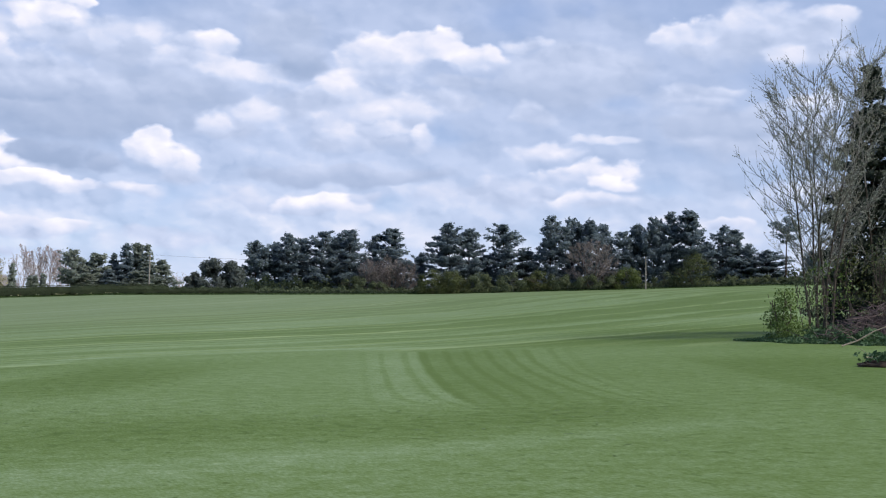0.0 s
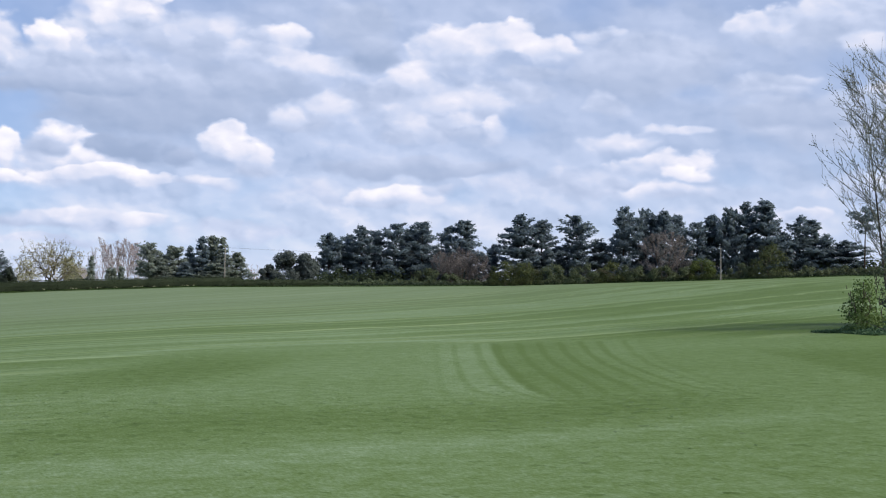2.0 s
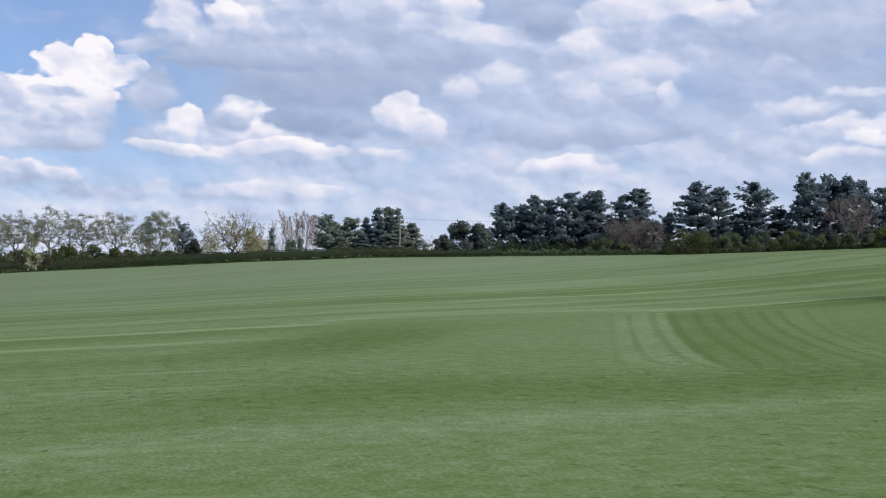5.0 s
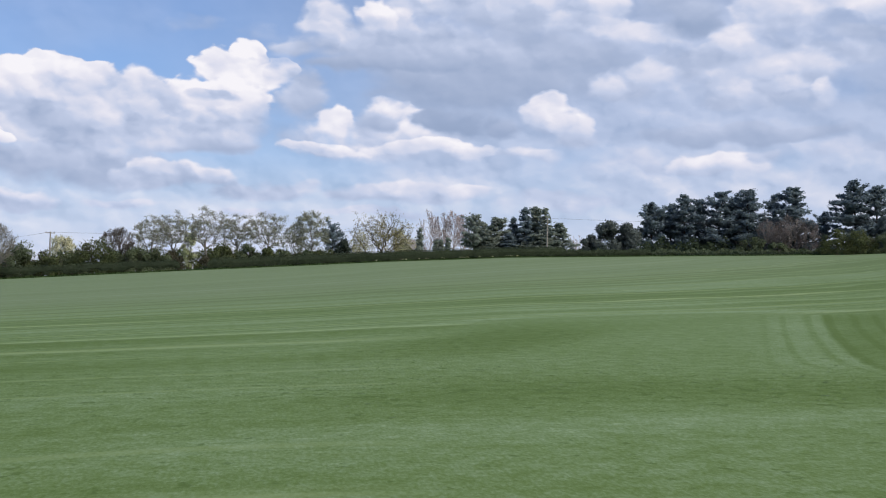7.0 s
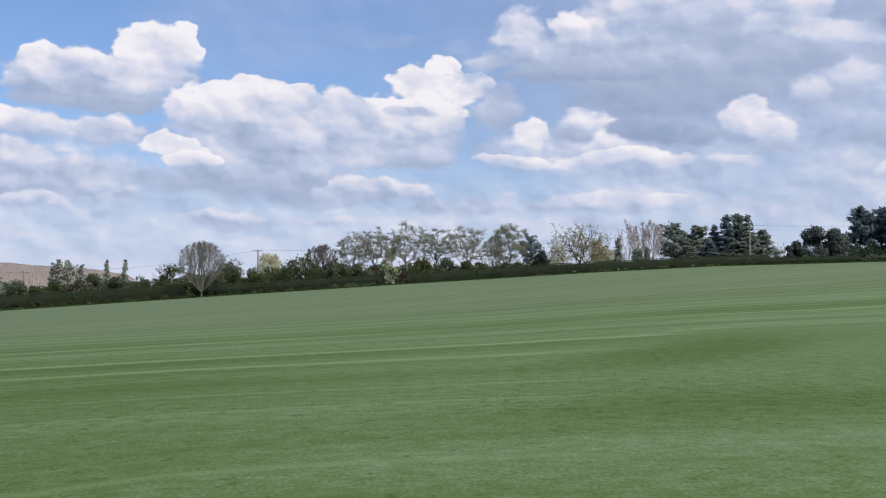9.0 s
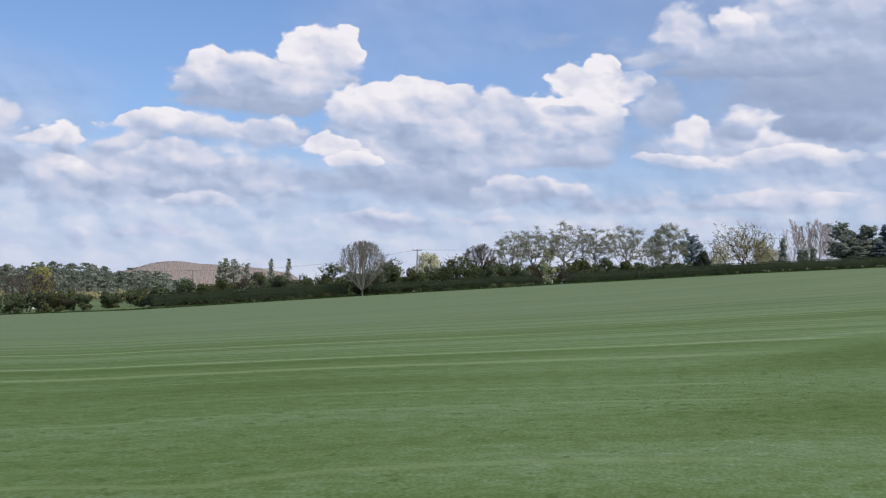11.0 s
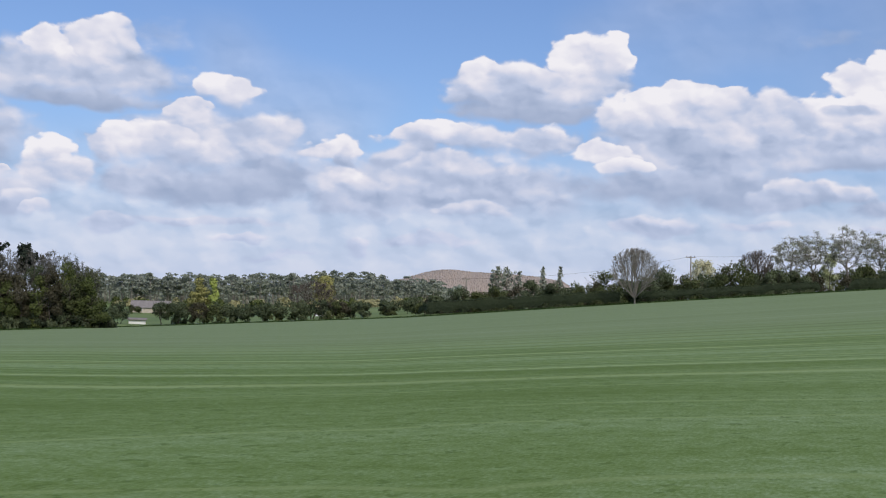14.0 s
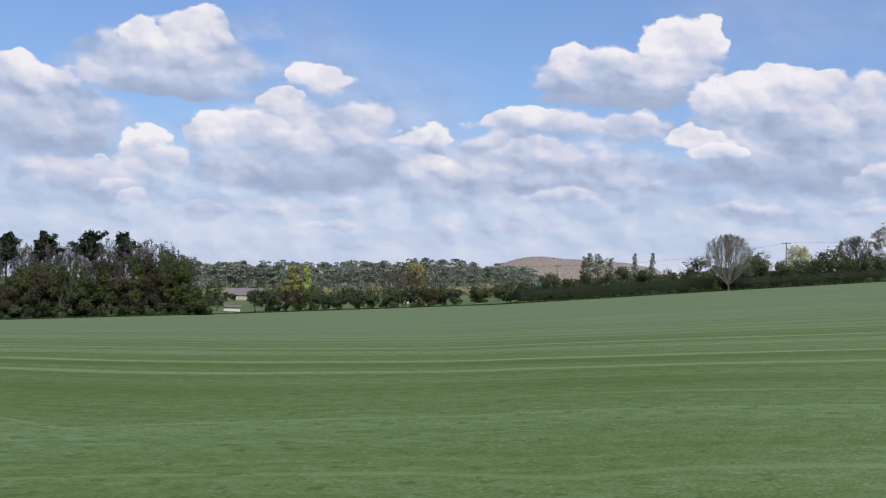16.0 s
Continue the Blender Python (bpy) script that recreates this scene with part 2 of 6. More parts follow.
def make_world():
    w = bpy.data.worlds.new("sky")
    scene.world = w
    w.use_nodes = True
    w.cycles.sampling_method, w.cycles.sample_map_resolution = "MANUAL", 256
    k = Nodes(w.node_tree)
    way = k.n("ShaderNodeTexCoord", 0)
    x, y, z = (k.n("ShaderNodeSeparateXYZ", i, ins={0: way}) for i in range(3))
    az = k.m("MULTIPLY", k.m("ARCTAN2", k.m("MULTIPLY", x, -1.0), y), 57.2958)
    el = k.m("MULTIPLY", k.m("ARCSINE", z), 57.2958)
    sky = k.n("ShaderNodeTexSky", sky_type="NISHITA", sun_disc=False, sun_elevation=radians(SUN_EL), sun_rotation=radians(-SUN_AZ),
              air_density=1.0, dust_density=1.0, ozone_density=1.5)
    blue = k.n("ShaderNodeVectorMath", operation="SCALE", ins={0: sky, 3: 0.125})
    flat = k.n("ShaderNodeCombineXYZ", ins={0: az, 1: k.m("MULTIPLY", el, 1.5), 2: 0.0})
    # outlines are pushed about by slow swirls, and bulge in rounded billows of two sizes
    big = k.v("SUBTRACT", k.noise(flat, 0.36, 3.0, 0.5, 1), (0.5, 0.5, 0.5))
    push = k.v("MULTIPLY", big, (3.0, 1.6, 0))
    p = k.v("ADD", k.n("ShaderNodeCombineXYZ", ins={0: az, 1: el, 2: 0.0}), push)
    swirl = k.v("ADD", flat, k.v("MULTIPLY", k.v("SUBTRACT", k.noise(flat, 0.9, 3.0, 0.55, 1), (0.5, 0.5, 0.5)), (1.3, 1.1, 0)))

    def billow(vec, scale):
        return k.n("ShaderNodeTexVoronoi", voronoi_dimensions="2D", feature="SMOOTH_F1", ins={"Vector": vec, "Scale": scale, "Smoothness": 0.8})

    def heaps(vec):
        return k.m("ADD", k.m("MULTIPLY", billow(vec, 0.75), 0.60), k.m("MULTIPLY", billow(vec, 1.9), 0.30))

    edge = heaps(swirl)
    puff = k.m("SUBTRACT", billow(k.v("ADD", swirl, (-0.45, 0.75, 0.0)), 0.5), billow(swirl, 0.5))
    puff = k.m("MULTIPLY_ADD", k.m("SUBTRACT", billow(k.v("ADD", swirl, (-0.2, 0.3, 0.0)), 1.4), billow(swirl, 1.4)), 0.28, k.m("MULTIPLY", puff, 0.8))
    fray = k.m("SUBTRACT", k.noise(flat, 0.8, 5.0, 0.5), 0.5)
    edge = k.m("ADD", k.m("MULTIPLY", k.m("SUBTRACT", edge, 0.36), 0.95), k.m("MULTIPLY", fray, 0.9))
    # thin veil and scattered cloud over the whole sky
    veil = k.noise(k.n("ShaderNodeCombineXYZ", ins={0: k.m("MULTIPLY", az, 0.6), 1: el, 2: 3.0}), 0.10, 2.0, 0.45)
    right = k.step(az, 36.0, 14.0)
    cover = k.m("ADD", k.step(veil, 0.48, 0.74), k.m("MULTIPLY", right, 0.8), clamp=True)
    low = k.step(el, 9.5, 4.0)
    alpha = k.m("MULTIPLY", k.m("MAXIMUM", cover, k.m("MULTIPLY", low, 0.85)), 0.85)
    tone = k.m("ADD", k.m("MULTIPLY", veil, 0.45), k.m("MULTIPLY", low, 0.19))
    tone = k.m("ADD", tone, 0.24)
    # low banks go on round the rest of the horizon
    banks = [(75 + i * 5.3 + 2.5 * math.sin(i * 2.7), 4.6 + 1.5 * math.sin(i * 1.9) ** 2 + 1.2 * (i % 3), 4.2 + 1.6 * math.sin(i * 3.1), 0.95 + 0.35 * math.sin(i * 1.3), 0.66, 0.2) for i in range(14)]
    banks += [(-25 - i * 5.3 + 2.5 * math.sin(i * 2.7), 5.6 + 1.5 * math.sin(i * 1.9) ** 2 + 1.2 * (i % 3), 4.2 + 1.6 * math.sin(i * 3.1), 1.1 + 0.35 * math.sin(i * 1.3), 0.62, 0.2) for i in range(12)]
    px, py = (k.n("ShaderNodeSeparateXYZ", i, ins={0: p}) for i in range(2))
    blob = cloud_group()
    rows = [(*c, 1.0) for c in banks + CLOUDS] + [(*c, 0.6) for c in WISPS] + [(a, e, w * 1.3, h * 1.5, 0.5, 0.0, 0.3) for a, e, w, h in GAPS]
    for cx, cy, hw, hh, mid, gain, fill in rows:
        hw, hh = (hw * 1.0, hh * 1.0) if mid > 0.66 else (hw * 1.08, hh * 1.08)
        crisp, rag = (0.80, 1.0) if mid > 0.80 else (0.55, 0.9) if mid > 0.66 else (0.35, 0.6) if mid > 0.5 or hw > 2.6 else (0.2, 1.0)
        if cx < 24 and mid > 0.66:
            crisp -= 0.28 if cx < 16 else 0.15
        if cx < 16 and mid > 0.5:
            mid -= 0.05 if cy < 9.5 else 0.09
        if fill < 1:
            crisp, rag = (-1.4, 0.6) if fill < 0.5 else (-0.6, 1.3)
        elif mid < 0.5:
            mid, gain = (mid + 0.05 if cx < 16 else mid), gain + 0.06
        elif mid > 0.66:
            mid, gain = mid - (0.09 if cx < 22 else 0.08), gain + (0.12 if cx < 22 else 0.16)
        g = k.t.nodes.new("ShaderNodeGroup")
        g.node_tree = blob
        for name, value in (("ix", 1 / hw), ("ox", -cx / hw), ("iy", 1 / hh), ("oy", -cy / hh), ("mid", mid), ("gain", gain), ("crisp", crisp), ("fill", fill), ("rag", rag)):
            g.inputs[name].default_value = value
        for name, socket in (("px", px), ("py", py), ("edge", edge), ("tone", tone), ("alpha", alpha)):
            k.t.links.new(socket, g.inputs[name])
        tone, alpha = g.outputs["tone"], g.outputs["alpha"]
    # relief shows in the sunlit heaps and hardly at all in the shaded layers
    relief = k.m("MULTIPLY", k.step(tone, 0.38, 0.66, 0.10, 0.52), k.step(az, 2.0, 30.0, 0.72, 1.0))
    tone = k.m("MULTIPLY_ADD", puff, relief, k.m("MULTIPLY_ADD", fray, 0.05, tone), clamp=True)
    grey = k.ramp(tone, [(0.0, (0.17, 0.25, 0.41)), (0.35, (0.335, 0.42, 0.61)), (0.60, (0.55, 0.62, 0.81)), (0.82, (0.79, 0.79, 0.90)), (1.0, (0.95, 0.93, 0.98))])
    out = k.mix(alpha, k.v("MULTIPLY", blue, (0.76, 0.87, 1.12)), grey)
    # pale air near the ground
    out = k.mix(k.m("MULTIPLY", k.step(el, 6.0, 1.5), 0.5), out, (0.63, 0.70, 0.92, 1))
    bg = k.n("ShaderNodeBackground", ins={0: out, 1: 1.0})
    o = k.t.nodes.new("ShaderNodeOutputWorld")
    k.t.links.new(bg, o.inputs[0])


make_world()

# ---- materials ----


def material(name, rough=0.8, spec=0.25):
    mat = bpy.data.materials.new(name)
    mat.use_nodes = True
    k = Nodes(mat.node_tree)
    bsdf = k.t.nodes.new("ShaderNodeBsdfPrincipled")
    bsdf.inputs["Roughness"].default_value = rough
    bsdf.inputs["Specular IOR Level"].default_value = spec
    o = k.t.nodes.new("ShaderNodeOutputMaterial")
    k.t.links.new(bsdf.outputs[0], o.inputs[0])
    return mat, k, bsdf


def bump(k, bsdf, height, strength, distance):
    k.t.links.new(k.n("ShaderNodeBump", ins={"Height": height, "Strength": strength, "Distance": distance}), bsdf.inputs["Normal"])


def foliage(name, dark, light, through_light=0.25, patch=0.6):
    """Leaves: each card takes its own shade between dark and light, clumps and single trees differ."""
    mat, k, bsdf = material(name, 0.65, 0.2)
    pos = k.n("ShaderNodeTexCoord", 3)
    isle = k.n("ShaderNodeNewGeometry", 8)
    tree = k.n("ShaderNodeObjectInfo", 5)
    clump = k.noise(pos, patch, 2.0)
    f = k.m("ADD", k.m("MULTIPLY", isle, 0.55), k.m("ADD", k.m("MULTIPLY", clump, 0.7), k.m("MULTIPLY", tree, 0.3)))
    f = k.m("SUBTRACT", f, 0.28, clamp=True)
    col = k.mix(f, (*dark, 1), (*light, 1))
    k.t.links.new(col, bsdf.inputs["Base Color"])
    tr = k.n("ShaderNodeBsdfTranslucent", ins={0: col})
    sh = k.n("ShaderNodeMixShader", ins={0: through_light, 1: bsdf.outputs[0], 2: tr})
    k.t.links.new(sh, k.t.nodes["Material Output"].inputs[0])
    return mat


def bark(name, dark, light):
    mat, k, bsdf = material(name, 0.9, 0.15)
    pos = k.n("ShaderNodeTexCoord", 3)
    g = k.noise(k.v("MULTIPLY", pos, (1, 1, 0.25)), 6.0, 4.0, 0.65)
    tree = k.n("ShaderNodeObjectInfo", 5)
    f = k.m("ADD", k.m("MULTIPLY", g, 1.1), k.m("SUBTRACT", k.m("MULTIPLY", tree, 0.3), 0.2), clamp=True)
    k.t.links.new(k.mix(f, (*dark, 1), (*light, 1)), bsdf.inputs["Base Color"])
    bump(k, bsdf, g, 0.6, 0.05)
    return mat


def plain(name, col, rough=0.7, spread=0.25, scale=2.0, metal=0.0):
    """Weathered paint, wood or plaster: two sizes of blotches over one colour."""
    mat, k, bsdf = material(name, rough, 0.3)
    pos = k.n("ShaderNodeTexCoord", 3)
    g = k.m("ADD", k.m("MULTIPLY", k.noise(pos, scale, 4.0, 0.6), 0.6), k.m("MULTIPLY", k.noise(pos, scale * 9, 3.0), 0.4))
    dark = tuple(c * (1 - spread) for c in col)
    light = tuple(min(1, c * (1 + spread)) for c in col)
    k.t.links.new(k.mix(k.step(g, 0.3, 0.7), (*dark, 1), (*light, 1)), bsdf.inputs["Base Color"])
    bsdf.inputs["Metallic"].default_value = metal
    bump(k, bsdf, g, 0.3, 0.02)
    return mat


def turf():
    """Close-mown turf: swaths along the mower's path, worn patches, fine grain. Reads the mowing coordinates stored on the ground."""
    mat, k, bsdf = material("turf", 0.85, 0.15)
    pos = k.n("ShaderNodeTexCoord", 3)
    sw = k.n("ShaderNodeAttribute", 2, attribute_name="swath")
    lane = k.n("ShaderNodeAttribute", 2, attribute_name="lane")
    field = k.n("ShaderNodeAttribute", 2, attribute_name="field")
    turn = k.n("ShaderNodeAttribute", 2, attribute_name="turning")
    x, y = (k.n("ShaderNodeSeparateXYZ", i, ins={0: pos}) for i in range(2))
    wob = k.m("MULTIPLY", k.m("SUBTRACT", k.noise(pos, 0.06, 2.0), 0.5), 3.0)
    s = k.m("ADD", sw, wob)
    line = k.n("ShaderNodeCombineXYZ", ins={0: s, 1: k.m("MULTIPLY", lane, 0.012), 2: 0.0})
    wide = k.noise(line, 0.085, 1.0, 0.5)
    mid = k.noise(line, 0.30, 2.0, 0.6)
    thin = k.noise(line, 1.3, 2.0, 0.6)
    pale = k.step(k.noise(k.v("ADD", line, (31.0, 0, 0)), 0.55, 1.0), 0.61, 0.68)
    away = k.step(sw, 24.0, 40.0, 0.35, 1.0)
    # thin pale seams between neighbouring cuts
    cut = k.m("ADD", k.m("DIVIDE", s, 4.4), k.m("MULTIPLY", k.noise(line, 0.12, 1.0), 2.4))
    off = k.m("ABSOLUTE", k.m("SUBTRACT", k.m("FRACT", cut), 0.5))
    seam = k.m("MULTIPLY", k.step(off, 0.016, 0.055, 1.0, 0.0), k.step(k.noise(k.n("ShaderNodeCombineXYZ", ins={0: k.m("MULTIPLY", k.m("FLOOR", cut), 0.73), 1: k.m("MULTIPLY", lane, 0.02), 2: 3.0}), 1.0, 2.0), 0.36, 0.52))
    f = k.m("ADD", k.m("ADD", k.m("MULTIPLY", k.m("SUBTRACT", mid, 0.5), 1.1), k.step(mid, 0.43, 0.57, -0.36, 0.36)), k.m("MULTIPLY", k.m("SUBTRACT", thin, 0.5), 0.9))
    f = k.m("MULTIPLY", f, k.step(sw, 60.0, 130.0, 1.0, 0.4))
    f = k.m("ADD", k.m("MULTIPLY", f, away), k.m("MULTIPLY", k.m("SUBTRACT", wide, 0.5), 2.0))
    # inside the turning place the swaths of the hill stop; the mower ran up and down there and swung round to the right
    arc = k.n("ShaderNodeAttribute", 2, attribute_name="arc")
    zone = k.n("ShaderNodeAttribute", 2, attribute_name="zone")
    f = k.m("MULTIPLY", f, k.m("SUBTRACT", 1.0, k.m("MULTIPLY", zone, 0.8)))
    strip = k.m("ADD", k.m("DIVIDE", arc, 0.92), k.m("MULTIPLY", k.noise(k.n("ShaderNodeCombineXYZ", ins={0: arc, 1: 0.0, 2: 7.0}), 0.7, 1.0), 1.1))
    ridge = k.m("ABSOLUTE", k.m("SUBTRACT", k.m("FRACT", strip), 0.5))
    furrow = k.m("MULTIPLY", k.step(ridge, 0.06, 0.30, -0.36, 0.16), k.step(arc, 4.6, 2.2, 0.15, 1.0))
    deep = k.m("MULTIPLY", k.step(arc, 1.28, 1.02, 0.0, -0.50), k.step(arc, -4.8, -0.6, 0.0, 1.0))
    glow = k.m("MULTIPLY", k.step(arc, 1.05, 1.4, 0.0, 0.26), k.step(arc, 5.5, 2.0, 0.3, 1.0))
    f2 = k.m("ADD", furrow, k.m("ADD", deep, glow))
    f = k.m("ADD", k.m("MULTIPLY_ADD", zone, 0.07, f), k.m("MULTIPLY", f2, turn))
    # worn belts, plus the shade beside the thicket painted into the turf colour
    f = k.m("ADD", f, k.m("MULTIPLY", k.n("ShaderNodeAttribute", 2, attribute_name="wear_and_shade"), 1.0))
    blot = k.noise(pos, 0.11, 3.0, 0.6)
    f = k.m("ADD", f, k.m("MULTIPLY", k.m("SUBTRACT", blot, 0.5), 0.9))
    strew = k.n("ShaderNodeVectorRotate", 0, rotation_type="Z_AXIS", ins={"Vector": pos, "Angle": radians(-25)})
    strew = k.v("MULTIPLY", strew, (1.0, 0.42, 0.0))
    grain = k.noise(strew, 20.0, 3.0, 0.7)
    tuft = k.noise(k.v("MULTIPLY", strew, (1.0, 2.2, 1.0)), 2.6, 3.0, 0.65)
    f = k.m("ADD", f, k.m("ADD", k.m("MULTIPLY", k.m("SUBTRACT", grain, 0.5), 3.4), k.m("MULTIPLY", k.m("SUBTRACT", tuft, 0.5), 2.3)))
    f = k.m("ADD", k.m("MULTIPLY", f, 0.5), 0.445, clamp=True)
    col = k.ramp(f, [(0.0, (0.084, 0.135, 0.024)), (0.42, (0.126, 0.189, 0.056)), (0.75, (0.170, 0.241, 0.107)), (1.0, (0.234, 0.308, 0.155))])
    calm = k.m("MULTIPLY", k.m("SUBTRACT", 1.0, zone), k.step(x, 10.0, -10.0, 0.50, 1.0))
    col = k.mix(k.m("MULTIPLY", k.m("MULTIPLY", pale, k.m("MULTIPLY", away, calm)), 0.45), col, (0.245, 0.305, 0.125, 1))
    col = k.mix(k.m("MULTIPLY", k.m("MULTIPLY", k.m("MULTIPLY", seam, away), calm), 0.90), col, (0.255, 0.325, 0.142, 1))
    # distance haze put into the colour: turf up on the hill mixed paler and greyer
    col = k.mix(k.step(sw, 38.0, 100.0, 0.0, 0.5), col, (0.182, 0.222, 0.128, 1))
    # torn dark flecks, thick on the trodden belt and sparse elsewhere
    torn = k.m("SUBTRACT", k.noise(k.v("MULTIPLY", strew, (1.0, 1.6, 1.0)), 3.4, 3.0, 0.6), k.m("MULTIPLY", k.n("ShaderNodeAttribute", 2, attribute_name="wear_and_shade"), 0.13))
    col = k.mix(k.m("MULTIPLY", k.step(torn, 0.622, 0.70), 0.72), col, (0.060, 0.105, 0.014, 1))
    rough_grass = k.ramp(k.noise(pos, 0.5, 4.0, 0.65), [(0.3, (0.035, 0.075, 0.018)), (0.7, (0.085, 0.12, 0.04))])
    far = k.ramp(k.noise(pos, 0.012, 2.0), [(0.42, (0.15, 0.21, 0.085)), (0.58, (0.24, 0.29, 0.11))])
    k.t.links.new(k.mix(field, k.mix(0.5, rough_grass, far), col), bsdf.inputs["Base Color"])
    bump(k, bsdf, grain, 0.35, 0.02)
    return mat


TURF = turf()
# distance haze is put into this colour: needles raised and turned bluish
PINE = foliage("hazed_pine_needles", (0.160, 0.212, 0.244), (0.215, 0.270, 0.285), 0.55, 0.35)
PINE_LIGHT = foliage("olive_conifer_needles", (0.20, 0.240, 0.210), (0.38, 0.42, 0.345), 0.5, 0.35)
# paler needles for far trees: their sunlit, distant look is in the colour
PINE_FAR = foliage("pale_lit_far_pine_needles", (0.210, 0.236, 0.190), (0.42, 0.442, 0.350), 0.35, 0.1)
SPRUCE = foliage("spruce_needles", (0.020, 0.030, 0.025), (0.062, 0.078, 0.052), 0.15, 0.5)
HEDGE = foliage("hedge_leaves", (0.038, 0.055, 0.031), (0.090, 0.114, 0.060), 0.45, 0.35)
LEAF = foliage("spring_leaves", (0.060, 0.090, 0.026), (0.185, 0.225, 0.070), 0.45, 0.5)
LEAF_DARK = foliage("evergreen_leaves", (0.066, 0.090, 0.052), (0.180, 0.212, 0.110), 0.45, 0.5)
LEAF_GOLD = foliage("young_golden_leaves", (0.34, 0.40, 0.10), (0.62, 0.68, 0.24), 0.35, 0.5)
LEAF_AMBER = foliage("amber_olive_leaves", (0.19, 0.19, 0.07), (0.45, 0.43, 0.17), 0.35, 0.5)
LEAF_PALE = foliage("pale_budding_leaves", (0.28, 0.27, 0.13), (0.56, 0.52, 0.30), 0.4, 0.5)
TWIG_BROWN = foliage("brown_twigs", (0.095, 0.078, 0.066), (0.215, 0.180, 0.150), 0.25, 0.6)
TWIG_ROSE = foliage("pink_grey_twigs", (0.34, 0.27, 0.25), (0.58, 0.48, 0.45), 0.35, 0.6)
BUD_GREY = foliage("grey_green_budding_leaves", (0.24, 0.255, 0.175), (0.50, 0.52, 0.37), 0.45, 0.5)
TWIG_GREY = foliage("grey_brown_twigs", (0.095, 0.092, 0.080), (0.235, 0.225, 0.195), 0.25, 0.6)
LEAF_OLIVE = foliage("olive_spring_leaves", (0.058, 0.078, 0.032), (0.165, 0.185, 0.075), 0.45, 0.5)
LEAF_LEMON = foliage("pale_lemon_young_leaves", (0.34, 0.36, 0.18), (0.58, 0.60, 0.34), 0.4, 0.5)
LEAF_CREAM = foliage("cream_blossom", (0.46, 0.44, 0.28), (0.80, 0.76, 0.55), 0.4, 0.5)
LEAF_BRONZE = foliage("bronze_gold_young_leaves", (0.22, 0.19, 0.095), (0.46, 0.41, 0.22), 0.4, 0.5)
TWIG_MAUVE = foliage("grey_mauve_twigs", (0.20, 0.172, 0.160), (0.40, 0.350, 0.325), 0.35, 0.5)
LEAF_CEDAR = foliage("dark_cedar_needles", (0.085, 0.105, 0.098), (0.150, 0.175, 0.155), 0.4, 0.4)
TWIG_DUN = foliage("dun_brown_twigs", (0.062, 0.057, 0.034), (0.150, 0.138, 0.088), 0.45, 0.5)
LEAF_WOOD = foliage("yellow_green_young_leaves", (0.060, 0.082, 0.026), (0.175, 0.205, 0.068), 0.45, 0.35)
IVY = foliage("nettle_and_ivy_leaves", (0.042, 0.090, 0.046), (0.135, 0.215, 0.095), 0.2, 0.8)
GRASS = foliage("rough_grass_blades", (0.030, 0.062, 0.018), (0.085, 0.135, 0.042), 0.3, 0.3)
BARK = bark("grey_brown_bark", (0.035, 0.028, 0.022), (0.15, 0.125, 0.10))
BARK_GREY = bark("grey_bark", (0.07, 0.062, 0.052), (0.22, 0.20, 0.17))
BARK_PALE = bark("pale_grey_bark", (0.11, 0.10, 0.085), (0.34, 0.31, 0.27))
BARK_PINE = bark("pine_bark", (0.030, 0.022, 0.018), (0.12, 0.085, 0.065))
BARK_ROSE = bark("pink_grey_bark", (0.33, 0.26, 0.235), (0.58, 0.48, 0.45))
POLE = plain("weathered_pole_wood", (0.30, 0.27, 0.23), 0.85, 0.25, 3.0)
WIRE = plain("dull_cable", (0.10, 0.10, 0.11), 0.6, 0.1)
WHITE = plain("white_paint", (0.78, 0.78, 0.76), 0.5, 0.06)
GLASSY = plain("dark_glass", (0.03, 0.035, 0.04), 0.1, 0.1)
BRICK = plain("pale_brick_wall", (0.50, 0.44, 0.36), 0.9, 0.2, 1.5)
ROOF = plain("grey_brown_roof_tiles", (0.21, 0.19, 0.185), 0.85, 0.2, 1.0)
SOIL = plain("dark_soil", (0.045, 0.032, 0.024), 0.95, 0.4, 6.0)
RUBBER = plain("tyre_rubber", (0.02, 0.02, 0.02), 0.8, 0.1)
# rust brown lightened, with the haze over the far hill in the colour
HILL_FAR = foliage("hazed_rust_brown_hill_wood", (0.40, 0.318, 0.262), (0.49, 0.405, 0.340), 0.2, 0.012)
STEM_BRANCH = plain("dry_dead_branch", (0.33, 0.27, 0.20), 0.85, 0.3, 5.0)

# ---- the ground ----
# bearing (left of north), slope angle up to the field's edge, range of that edge
SLOPE = [(-60, 3.5), (-40, 3.6), (-14, 3.5), (-5, 3.2), (1, 2.98), (8.4, 2.82), (14.5, 2.65), (20, 2.33), (29, 1.67), (37, 1.03), (47, 0.17), (59, -0.54), (68, -0.99), (90, -1.3)]
EDGE = [(-60, 330), (-14, 310), (0, 320), (13, 270), (20, 250), (28, 240), (36, 232), (46, 232), (49.5, 290), (58, 290), (61, 245), (90, 245)]


def wrap_profile(table, az):
    a, b = zip(*table)
    a, b = np.array(a, float), np.array(b, float)
    # behind the viewer it runs back smoothly to the first value
    a, b = np.append(a, 300.0), np.append(b, b[0])
    return np.interp(np.mod(az + 60.0, 360.0) - 60.0, a, b)


def height(r, az):
    r, az = np.asarray(r, float), np.asarray(az, float)
    e, far = wrap_profile(SLOPE, az), wrap_profile(EDGE, az)
    top = EYE + far * np.tan(np.radians(e))
    return top * (np.minimum(r, far) / far) ** 1.25 + np.clip(r - far, 0, 14) * np.maximum(0.018, np.tan(np.radians(e))) + np.clip(r - far - 14, 0, 2500) * 0.018


